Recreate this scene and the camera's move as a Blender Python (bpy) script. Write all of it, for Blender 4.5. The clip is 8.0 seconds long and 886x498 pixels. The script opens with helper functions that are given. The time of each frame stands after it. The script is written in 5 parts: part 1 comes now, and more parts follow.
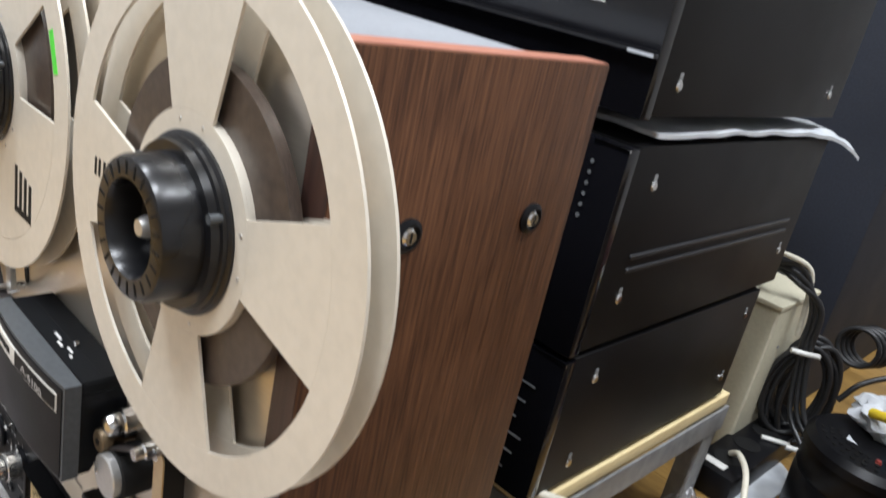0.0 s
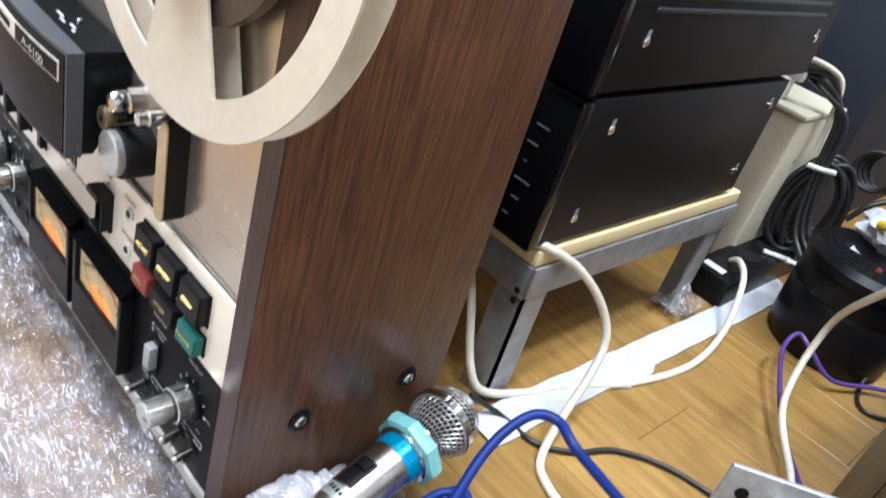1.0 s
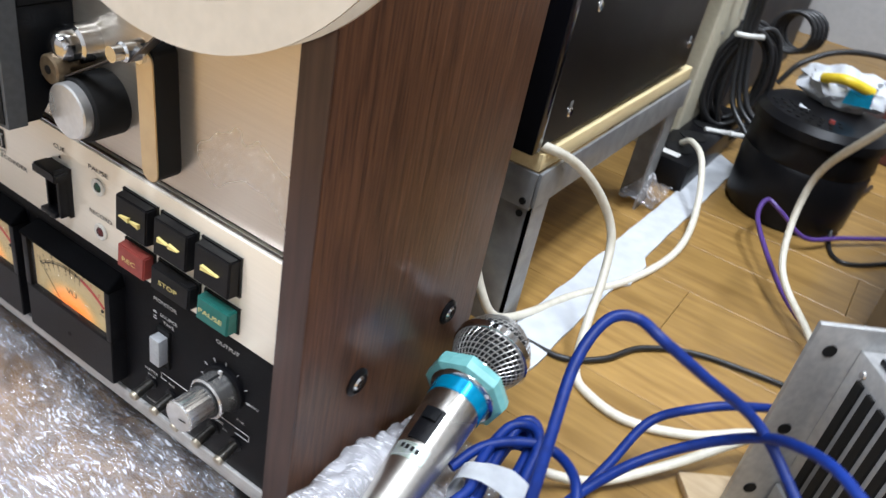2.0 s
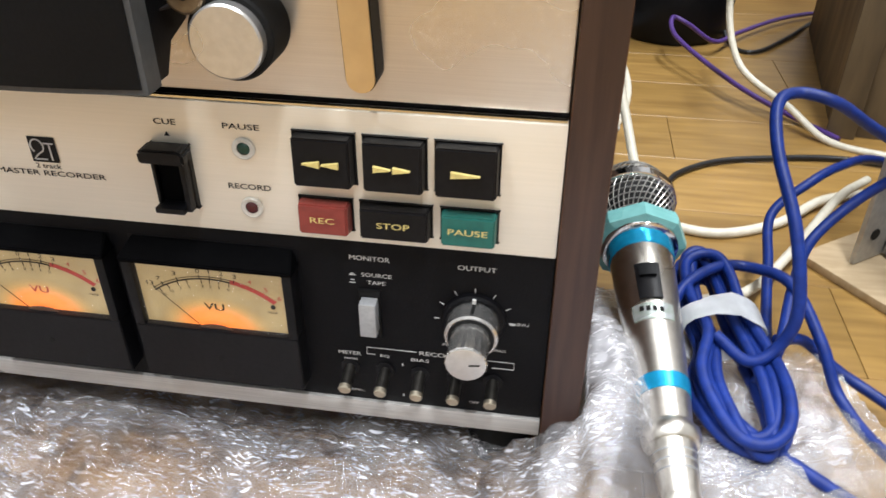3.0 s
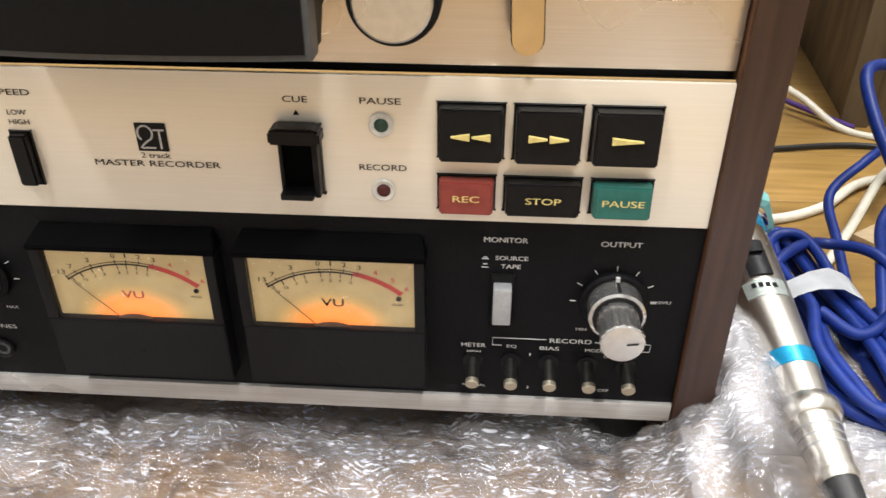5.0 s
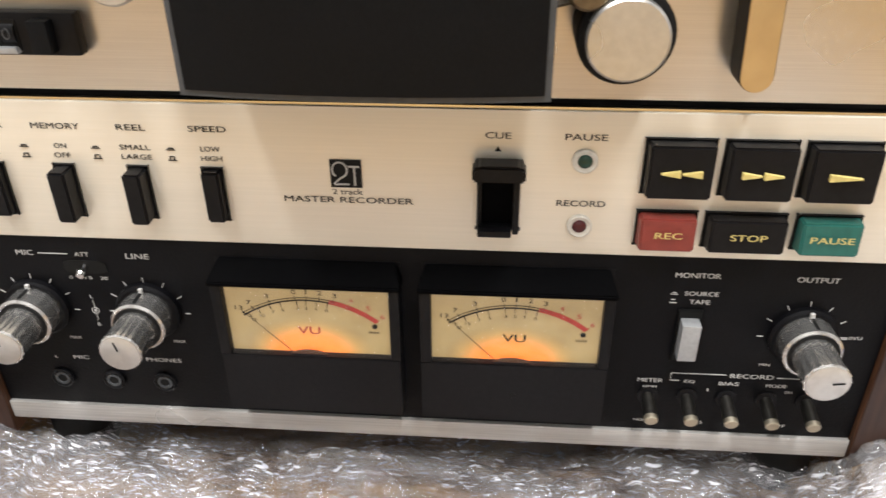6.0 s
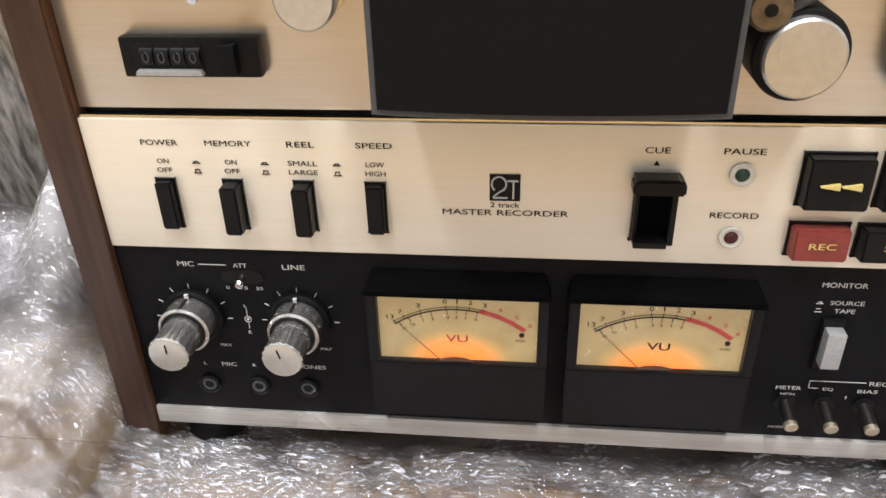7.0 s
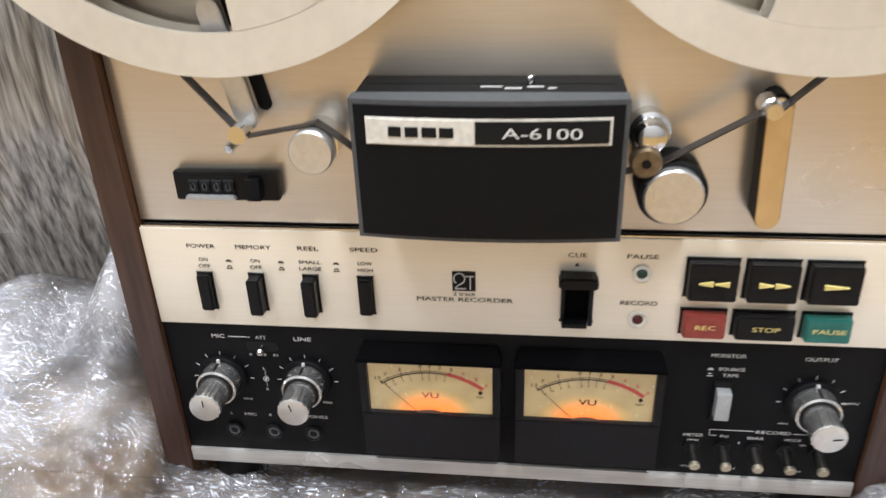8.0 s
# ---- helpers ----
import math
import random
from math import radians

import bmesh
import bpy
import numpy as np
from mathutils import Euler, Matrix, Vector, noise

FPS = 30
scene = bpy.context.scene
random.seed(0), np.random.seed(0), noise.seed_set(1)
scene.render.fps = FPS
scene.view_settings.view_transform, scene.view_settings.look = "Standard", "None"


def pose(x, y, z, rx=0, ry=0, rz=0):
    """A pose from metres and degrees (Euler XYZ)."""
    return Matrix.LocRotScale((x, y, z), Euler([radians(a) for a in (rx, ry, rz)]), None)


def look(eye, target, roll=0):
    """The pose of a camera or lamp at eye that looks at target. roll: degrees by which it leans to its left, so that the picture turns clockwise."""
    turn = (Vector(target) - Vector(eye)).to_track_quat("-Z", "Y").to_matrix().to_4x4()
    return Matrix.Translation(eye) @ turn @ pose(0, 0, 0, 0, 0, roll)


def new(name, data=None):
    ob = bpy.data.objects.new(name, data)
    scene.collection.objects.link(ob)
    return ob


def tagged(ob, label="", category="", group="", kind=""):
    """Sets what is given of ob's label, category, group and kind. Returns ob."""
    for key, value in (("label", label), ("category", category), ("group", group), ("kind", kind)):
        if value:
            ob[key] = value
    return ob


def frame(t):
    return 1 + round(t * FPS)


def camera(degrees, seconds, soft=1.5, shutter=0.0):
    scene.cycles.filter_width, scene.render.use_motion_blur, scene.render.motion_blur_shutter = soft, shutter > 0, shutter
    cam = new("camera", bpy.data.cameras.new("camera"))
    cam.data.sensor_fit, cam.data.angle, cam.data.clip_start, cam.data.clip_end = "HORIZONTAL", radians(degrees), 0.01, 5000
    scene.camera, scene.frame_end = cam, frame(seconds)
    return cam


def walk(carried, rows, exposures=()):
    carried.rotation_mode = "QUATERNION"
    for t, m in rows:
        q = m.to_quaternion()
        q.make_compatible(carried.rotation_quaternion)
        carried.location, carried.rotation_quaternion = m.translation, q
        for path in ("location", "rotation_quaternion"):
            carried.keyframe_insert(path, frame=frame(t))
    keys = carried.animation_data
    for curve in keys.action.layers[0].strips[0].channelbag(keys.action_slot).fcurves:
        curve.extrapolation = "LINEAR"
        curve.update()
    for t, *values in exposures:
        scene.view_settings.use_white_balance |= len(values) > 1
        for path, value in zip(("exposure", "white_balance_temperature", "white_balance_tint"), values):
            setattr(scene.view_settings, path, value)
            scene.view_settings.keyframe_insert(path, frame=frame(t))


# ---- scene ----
cam = camera(59.1, 8.0, shutter=0.3)
PATH = [
    (0, (0.4556, -0.1967, 0.6015), (-0.7690, 1.2192, -0.1024), 12.49),
    (0.5, (0.4799, -0.1931, 0.5555), (-0.6762, 1.1915, -0.3083), 14.84),
    (1, (0.4865, -0.2024, 0.5136), (-0.5782, 1.1434, -0.5138), 18.13),
    (1.2, (0.4829, -0.2068, 0.5042), (-0.5507, 1.1243, -0.5728), 18.93),
    (2.3, (0.334, -0.253, 0.41), (-0.252, 1.336, -0.654), 9.3),
    (2.5, (0.282, -0.281, 0.386), (-0.132, 1.354, -0.689), 8.5),
    (3, (0.198, -0.281, 0.36), (-0.059, 1.37, -0.739), 0.2),
    (3.5, (0.164, -0.267, 0.346), (-0.004, 1.389, -0.763), -1.7),
    (4, (0.142, -0.273, 0.342), (0.012, 1.396, -0.753), -0.9),
    (5.3, (0.095, -0.286, 0.332), (-0.017, 1.421, -0.705), 0.3),
    (5.5, (0.079, -0.282, 0.336), (-0.049, 1.422, -0.702), -0.1),
    (6, (0.037, -0.279, 0.341), (-0.1, 1.431, -0.688), -0.5),
    (6.5, (0.003, -0.284, 0.34), (-0.168, 1.426, -0.683), -1.2),
    (7, (-0.016, -0.293, 0.349), (-0.217, 1.421, -0.661), -1.7),
    (7.5, (-0.014, -0.31, 0.372), (-0.232, 1.418, -0.611), -1.9),
    (8, (0.013, -0.364, 0.421), (-0.216, 1.388, -0.517), -2.1),
]
walk(cam, [(t, look(eye, target, roll)) for t, eye, target, roll in PATH], exposures=[(0, -0.46, 6150, 10), (0.5, -0.20, 6000, 10), (1.0, 0.06, 5800, 10), (2.5, -0.20, 6050, 10), (3.5, -0.19, 6650, 10), (6.5, -0.11, 6750, 11), (8.0, -0.18, 6250, 10)])

# ---- light ----
FLOOR = 0.033
world = bpy.data.worlds.new("world")
scene.world = world
world.use_nodes = True
world.node_tree.nodes["Background"].inputs[0].default_value = (0.8, 0.85, 1.0, 1)
world.node_tree.nodes["Background"].inputs[1].default_value = 0.1


def lamp(place, size_x, size_y, watts, colour, aim):
    data = bpy.data.lights.new("ceiling_lamp", "AREA")
    data.shape, data.size, data.size_y, data.energy, data.color = "RECTANGLE", size_x, size_y, watts, colour
    ob = new("ceiling_lamp", data)
    ob.matrix_world = look(place, aim)
    return ob


LAMPS = [((-0.75, -0.60), 0.22, 1.2, 74), ((0.45, -0.70), 0.22, 1.2, 70), ((0.85, 0.65), 0.22, 1.2, 60)]
for (lx, ly), sx, sy, watts in LAMPS:
    lamp((lx, ly, 2.36), sx, sy, watts, (0.96, 0.98, 1.0), (lx, ly + 0.001, 0))


# ---- materials ----
def mat(name, c1, c2=None, scale=120.0, rough=0.5, rvar=0.1, metal=0.0, bump=0.0, stretch=(1, 1, 1), big=6.0, stain=0.12, coat=0.0, contrast=(0.35, 0.65), spec=0.5, random_tone=0.0):
    """A surface with grain, larger stains, uneven gloss and fine relief."""
    c2 = c2 or tuple(v * 0.82 for v in c1)
    m = bpy.data.materials.new(name)
    m.use_nodes = True
    nt = m.node_tree
    n, l = nt.nodes, nt.links
    b = n["Principled BSDF"]
    co = n.new("ShaderNodeTexCoord")
    mp = n.new("ShaderNodeMapping")
    mp.inputs["Scale"].default_value = stretch
    l.new(co.outputs["Object"], mp.inputs["Vector"])
    fine = n.new("ShaderNodeTexNoise")
    fine.inputs["Scale"].default_value, fine.inputs["Detail"].default_value = scale, 6
    l.new(mp.outputs[0], fine.inputs["Vector"])
    ramp = n.new("ShaderNodeValToRGB")
    ramp.color_ramp.elements[0].position, ramp.color_ramp.elements[1].position = contrast
    ramp.color_ramp.elements[0].color, ramp.color_ramp.elements[1].color = (*c2, 1), (*c1, 1)
    l.new(fine.outputs["Fac"], ramp.inputs[0])
    large = n.new("ShaderNodeTexNoise")
    large.inputs["Scale"].default_value, large.inputs["Detail"].default_value = big, 4
    l.new(co.outputs["Object"], large.inputs["Vector"])
    span = n.new("ShaderNodeMapRange")
    span.inputs["From Min"].default_value, span.inputs["From Max"].default_value = 0.3, 0.7
    span.inputs["To Min"].default_value, span.inputs["To Max"].default_value = 1 - stain, 1 + stain * 0.4
    l.new(large.outputs["Fac"], span.inputs["Value"])
    mul = n.new("ShaderNodeVectorMath")
    mul.operation = "SCALE"
    l.new(ramp.outputs["Color"], mul.inputs[0])
    l.new(span.outputs[0], mul.inputs["Scale"])
    last = mul
    if random_tone:
        info = n.new("ShaderNodeObjectInfo")
        tone = n.new("ShaderNodeMapRange")
        tone.inputs["To Min"].default_value, tone.inputs["To Max"].default_value = 1 - random_tone, 1 + random_tone
        l.new(info.outputs["Random"], tone.inputs["Value"])
        last = n.new("ShaderNodeVectorMath")
        last.operation = "SCALE"
        l.new(mul.outputs[0], last.inputs[0])
        l.new(tone.outputs[0], last.inputs["Scale"])
    l.new(last.outputs[0], b.inputs["Base Color"])
    ro = n.new("ShaderNodeMapRange")
    ro.inputs["From Min"].default_value, ro.inputs["From Max"].default_value = 0.3, 0.7
    ro.inputs["To Min"].default_value, ro.inputs["To Max"].default_value = max(rough - rvar, 0.02), min(rough + rvar, 1)
    l.new(large.outputs["Fac"], ro.inputs["Value"])
    l.new(ro.outputs[0], b.inputs["Roughness"])
    b.inputs["Metallic"].default_value, b.inputs["Coat Weight"].default_value = metal, coat
    b.inputs["Specular IOR Level"].default_value = spec
    if bump:
        bp = n.new("ShaderNodeBump")
        bp.inputs["Strength"].default_value, bp.inputs["Distance"].default_value = bump, 0.001
        l.new(fine.outputs["Fac"], bp.inputs["Height"])
        l.new(bp.outputs[0], b.inputs["Normal"])
    return m


def clear_film(name, white, gloss, rough, tint, creased, relief):
    """Thin crumpled plastic: mostly see-through, a little milky, with sharp glints along its creases, partly painted in
    white.
    """
    m = bpy.data.materials.new(name)
    m.use_nodes = True
    nt = m.node_tree
    n, l = nt.nodes, nt.links
    n.remove(n["Principled BSDF"])
    out = n["Material Output"]
    clear, milky, glint = n.new("ShaderNodeBsdfTransparent"), n.new("ShaderNodeBsdfDiffuse"), n.new("ShaderNodeBsdfGlossy")
    clear.inputs[0].default_value = (*tint, 1)
    milky.inputs[0].default_value = (0.90, 0.90, 0.94, 1)
    glint.inputs["Roughness"].default_value = rough
    co = n.new("ShaderNodeTexCoord")
    swirl = n.new("ShaderNodeTexNoise")
    swirl.inputs["Scale"].default_value, swirl.inputs["Detail"].default_value = 21, 2
    l.new(co.outputs["Object"], swirl.inputs["Vector"])
    shift = n.new("ShaderNodeVectorMath")
    shift.operation = "SCALE"
    shift.inputs["Scale"].default_value = 0.022
    l.new(swirl.outputs["Color"], shift.inputs[0])
    moved = n.new("ShaderNodeVectorMath")
    l.new(co.outputs["Object"], moved.inputs[0])
    l.new(shift.outputs[0], moved.inputs[1])
    # creases that run in three directions, long and thin
    folds = None
    for turn, scale in ((0.5, (105, 560, 150)), (-0.75, (120, 640, 150)), (1.35, (95, 520, 150)), (2.2, (130, 600, 150))):
        mp = n.new("ShaderNodeMapping")
        mp.inputs["Rotation"].default_value = (0, 0, turn)
        mp.inputs["Scale"].default_value = scale
        l.new(moved.outputs[0], mp.inputs["Vector"])
        tex = n.new("ShaderNodeTexNoise")
        tex.inputs["Scale"].default_value, tex.inputs["Detail"].default_value = 1.0, 1.5
        l.new(mp.outputs[0], tex.inputs["Vector"])
        if folds is None:
            folds = tex.outputs["Fac"]
        else:
            join = n.new("ShaderNodeMath")
            join.operation = "MAXIMUM"
            l.new(folds, join.inputs[0])
            l.new(tex.outputs["Fac"], join.inputs[1])
            folds = join.outputs[0]
    mask = n.new("ShaderNodeTexNoise")
    mask.inputs["Scale"].default_value, mask.inputs["Detail"].default_value = 15, 5
    l.new(co.outputs["Object"], mask.inputs["Vector"])
    patch = n.new("ShaderNodeMapRange")
    patch.inputs["From Min"].default_value, patch.inputs["From Max"].default_value = 0.38, 0.66
    patch.inputs["To Min"].default_value, patch.inputs["To Max"].default_value = 0.15, 1.0
    l.new(mask.outputs["Fac"], patch.inputs["Value"])
    # tops of the creases, whitened to paint their highlights into the colour
    painted_glint = n.new("ShaderNodeMapRange")
    painted_glint.inputs["From Min"].default_value, painted_glint.inputs["From Max"].default_value = 0.655, 0.72
    painted_glint.inputs["To Min"].default_value, painted_glint.inputs["To Max"].default_value = 0.0, creased
    l.new(folds, painted_glint.inputs["Value"])
    lines = n.new("ShaderNodeMath")
    lines.operation = "MULTIPLY"
    l.new(painted_glint.outputs[0], lines.inputs[0])
    l.new(patch.outputs[0], lines.inputs[1])
    amount = n.new("ShaderNodeMath")
    amount.operation = "MULTIPLY_ADD"
    amount.inputs[1].default_value = white
    l.new(patch.outputs[0], amount.inputs[0])
    l.new(lines.outputs[0], amount.inputs[2])
    first, second = n.new("ShaderNodeMixShader"), n.new("ShaderNodeMixShader")
    l.new(amount.outputs[0], first.inputs[0])
    l.new(clear.outputs[0], first.inputs[1])
    l.new(milky.outputs[0], first.inputs[2])
    weight = n.new("ShaderNodeLayerWeight")
    weight.inputs["Blend"].default_value = gloss
    bp = n.new("ShaderNodeBump")
    bp.inputs["Strength"].default_value, bp.inputs["Distance"].default_value = 1.0, relief
    l.new(folds, bp.inputs["Height"])
    l.new(bp.outputs[0], glint.inputs["Normal"])
    l.new(weight.outputs["Fresnel"], second.inputs[0])
    l.new(first.outputs[0], second.inputs[1])
    l.new(glint.outputs[0], second.inputs[2])
    l.new(second.outputs[0], out.inputs["Surface"])
    return m


WALNUT = mat("walnut_veneer", (0.138, 0.062, 0.030), (0.042, 0.018, 0.010), scale=70, spec=0.25, rough=0.42, bump=0.25, stretch=(9, 9, 0.42), big=5, stain=0.25, contrast=(0.3, 0.72))
WALNUT_EDGE = mat("walnut_edge", (0.058, 0.029, 0.021), (0.030, 0.014, 0.011), scale=26, rough=0.38, bump=0.2, stretch=(9, 9, 0.55), stain=0.2)
EDGE_LIGHT = mat("raw_wood_edge", (0.36, 0.155, 0.10), (0.26, 0.10, 0.065), scale=40, rough=0.6, stretch=(8, 1, 8))
ALU = mat("satin_aluminium", (0.84, 0.775, 0.66), (0.81, 0.75, 0.635), scale=60, rough=0.36, rvar=0.07, metal=0.35, bump=0.02, stretch=(0.4, 20, 20), stain=0.06)
ALU_UP = mat("brushed_deck_plate", (0.72, 0.66, 0.565), (0.67, 0.61, 0.52), scale=70, rough=0.30, rvar=0.05, metal=0.88, bump=0.03, stretch=(0.35, 30, 30), stain=0.08)
GUNMETAL = mat("dark_metal", (0.10, 0.095, 0.085), (0.07, 0.065, 0.06), scale=200, rough=0.3, metal=0.9)
SILVER_KEY = mat("silver_key", (0.42, 0.43, 0.44), (0.36, 0.37, 0.38), scale=500, rough=0.42, metal=0.4, bump=0.05)
_n, _l = ALU_UP.node_tree.nodes, ALU_UP.node_tree.links
_t = _n.new("ShaderNodeTangent")
_t.direction_type, _t.axis = "RADIAL", "X"
_l.new(_t.outputs[0], _n["Principled BSDF"].inputs["Tangent"])
_n["Principled BSDF"].inputs["Anisotropic"].default_value = 0.75
HUB = mat("polished_black_hub", (0.0065, 0.0065, 0.0075), (0.005, 0.005, 0.006), scale=300, rough=0.26, rvar=0.06, spec=0.45)
GUIDE_CAP = mat("bronze_guide_cap", (0.20, 0.15, 0.09), (0.14, 0.10, 0.06), scale=300, rough=0.4, metal=0.6)
BRASSY = mat("pale_brass_tip", (0.60, 0.54, 0.42), (0.54, 0.48, 0.37), scale=200, rough=0.32, metal=0.85)
KNOB = mat("satin_knob_metal", (0.68, 0.67, 0.65), (0.62, 0.61, 0.59), scale=250, rough=0.19, rvar=0.04, metal=0.92)
GRILLE = mat("wire_grille", (0.56, 0.55, 0.52), (0.48, 0.47, 0.45), scale=300, rough=0.36, metal=0.8)
HOOD = mat("dead_black_hood", (0.0018, 0.0018, 0.0022), (0.0012, 0.0012, 0.0015), scale=500, rough=0.7, stain=0.2, spec=0.03)
STRIP = mat("silver_strip", (0.62, 0.605, 0.58), scale=60, rough=0.34, metal=0.45, bump=0.05, stretch=(0.4, 20, 20))
PANEL = mat("black_panel", (0.0040, 0.0040, 0.0050), (0.0030, 0.0030, 0.0040), scale=900, rough=0.5, bump=0.15, stain=0.2, spec=0.12)
BLACK = mat("black_plastic", (0.0065, 0.0065, 0.0075), (0.004, 0.004, 0.005), scale=400, rough=0.38, bump=0.05, stain=0.2, spec=0.18)
COVER = mat("charcoal_cover", (0.0050, 0.0055, 0.0065), (0.0035, 0.004, 0.005), scale=700, rough=0.48, bump=0.08, stain=0.15, spec=0.13)
COVER_EDGE = mat("grey_cover_edge", (0.07, 0.075, 0.08), scale=300, rough=0.4, spec=0.3)
CHROME = mat("chrome", (0.76, 0.76, 0.76), (0.70, 0.70, 0.70), scale=200, rough=0.14, rvar=0.03, metal=1.0)
SPUN = mat("spun_aluminium", (0.66, 0.655, 0.64), (0.60, 0.595, 0.58), scale=300, rough=0.3, metal=0.8, bump=0.05)
GOLD = mat("champagne_lever", (0.70, 0.56, 0.34), (0.64, 0.50, 0.30), scale=100, rough=0.3, metal=0.85)
INK = mat("black_ink", (0.006, 0.006, 0.006), scale=300, rough=0.6, spec=0.2)
PAINT_W = mat("white_print", (0.60, 0.59, 0.57), scale=300, rough=0.6)
PAINT_Y = mat("yellow_print", (0.70, 0.57, 0.20), scale=300, rough=0.55)
RED = mat("red_button", (0.22, 0.034, 0.026), scale=300, rough=0.4)
TEAL = mat("green_button", (0.010, 0.115, 0.095), scale=300, rough=0.4)
REEL = mat("cream_reel_metal", (0.69, 0.635, 0.54), (0.65, 0.60, 0.51), scale=150, rough=0.42, metal=0.25, bump=0.04, stain=0.07)
TAPE = mat("brown_tape", (0.070, 0.050, 0.038), (0.045, 0.032, 0.025), scale=200, rough=0.35, stretch=(1, 6, 1), bump=0.1)
DARK_TAPE = mat("tape_back", (0.03, 0.025, 0.024), scale=200, rough=0.35)
RUBBER = mat("black_rubber", (0.008, 0.008, 0.008), scale=300, rough=0.7, bump=0.1, spec=0.2)
FLOOR_WOOD = mat("oak_laminate", (0.375, 0.225, 0.066), (0.255, 0.145, 0.040), scale=11, rough=0.36, rvar=0.08, bump=0.08, stretch=(0.9, 9, 9), big=4, stain=0.22, random_tone=0.10)
RACK = mat("black_steel_case", (0.0060, 0.0058, 0.0066), (0.0042, 0.0040, 0.0046), scale=1200, rough=0.42, bump=0.25, big=5, stain=0.3, spec=0.20)
# lighter than the case: the light the ridges catch is put into the colour
RACK_RIDGE = mat("lightened_black_ridge", (0.020, 0.020, 0.022), (0.014, 0.014, 0.016), scale=600, rough=0.34, spec=0.45)
GLOSS_BLACK = mat("gloss_black_front", (0.006, 0.006, 0.008), scale=200, rough=0.14, rvar=0.06)
PLY = mat("plywood_board", (0.80, 0.66, 0.37), (0.70, 0.55, 0.29), scale=20, rough=0.6, bump=0.2, stretch=(8, 1, 8), stain=0.2)
STEEL = mat("grey_painted_steel", (0.36, 0.37, 0.38), (0.27, 0.28, 0.29), scale=60, rough=0.45, metal=0.5, bump=0.1, stain=0.3)
BEIGE = mat("beige_plastic", (0.66, 0.62, 0.47), (0.60, 0.56, 0.42), scale=200, rough=0.5, stain=0.15)
WHITE = mat("white_plastic", (0.75, 0.74, 0.70), scale=200, rough=0.45, stain=0.15)
IVORY = mat("ivory_cable", (0.70, 0.66, 0.55), (0.62, 0.58, 0.47), scale=150, rough=0.45, stain=0.2)
BLUE = mat("blue_cable", (0.006, 0.026, 0.185), (0.005, 0.019, 0.135), scale=150, rough=0.46, stain=0.25, spec=0.28)
BLACK_CABLE = mat("black_cable", (0.014, 0.014, 0.015), scale=150, rough=0.45)
PURPLE = mat("violet_cable", (0.085, 0.040, 0.21), scale=150, rough=0.4)
MIC = mat("satin_nickel", (0.72, 0.69, 0.63), (0.66, 0.63, 0.57), scale=300, rough=0.28, metal=1.0, bump=0.02)
RING_BLUE = mat("blue_anodised_ring", (0.015, 0.36, 0.66), scale=200, rough=0.25, metal=0.6)
TEAL_RUBBER = mat("teal_silicone_ring", (0.20, 0.47, 0.46), (0.16, 0.40, 0.39), scale=120, rough=0.35)
MESH_CORE = mat("dark_foam", (0.012, 0.012, 0.012), scale=300, rough=0.9)
CARD = mat("cardboard", (0.55, 0.42, 0.26), (0.46, 0.34, 0.20), scale=40, rough=0.8, bump=0.2, stretch=(1, 6, 1), stain=0.2)
PAPER = mat("white_foam_sheet", (0.56, 0.58, 0.60), (0.49, 0.51, 0.54), scale=60, rough=0.7, bump=0.2, stain=0.1)
AMP = mat("grey_amp_steel", (0.50, 0.50, 0.49), (0.42, 0.42, 0.42), scale=200, rough=0.38, metal=0.6, stain=0.2)
CRATE = mat("old_plywood", (0.19, 0.130, 0.065), (0.10, 0.068, 0.034), scale=14, rough=0.7, bump=0.3, stretch=(3, 3, 0.6), stain=0.4)
REDWOOD = mat("red_brown_board", (0.105, 0.030, 0.022), (0.07, 0.02, 0.015), scale=20, rough=0.5, stain=0.3, stretch=(0.6, 4, 4))
NAVY = mat("dark_navy_cloth", (0.012, 0.016, 0.027), (0.008, 0.010, 0.018), scale=300, rough=0.7, bump=0.2)
WALL = mat("grey_wall_paint", (0.42, 0.42, 0.42), (0.39, 0.39, 0.39), scale=90, rough=0.8, bump=0.15)
CEIL = mat("white_ceiling_paint", (0.80, 0.79, 0.76), scale=80, rough=0.85, bump=0.1)
# pale and dark streaks put the sheen and shade of the film's folds into the colour
STREAK = mat("stretch_wrap_sheen_streaks", (0.52, 0.51, 0.49), (0.11, 0.105, 0.10), scale=34, rough=0.3, rvar=0.12, metal=0.35, bump=0.9, stretch=(7, 7, 0.5), big=5, stain=0.45, contrast=(0.36, 0.66))
GREEN = mat("green_marker_label", (0.10, 0.75, 0.05), scale=200, rough=0.5)
GREY_TOP = mat("grey_hammered_top", (0.30, 0.31, 0.33), scale=500, rough=0.5, bump=0.2, metal=0.2)
JEWEL_G = mat("green_jewel", (0.01, 0.05, 0.03), scale=100, rough=0.1)
JEWEL_R = mat("red_jewel", (0.07, 0.008, 0.010), scale=100, rough=0.1)
FILM = clear_film("clear_plastic_film", 0.15, 0.42, 0.05, (0.90, 0.88, 0.89), 0.80, 0.0030)
FILM_MILKY = clear_film("milky_plastic_film", 0.36, 0.42, 0.06, (0.90, 0.90, 0.92), 0.55, 0.0024)
GLASS = bpy.data.materials.new("dial_glass")
GLASS.use_nodes = True
_n, _l = GLASS.node_tree.nodes, GLASS.node_tree.links
_n.remove(_n["Principled BSDF"])
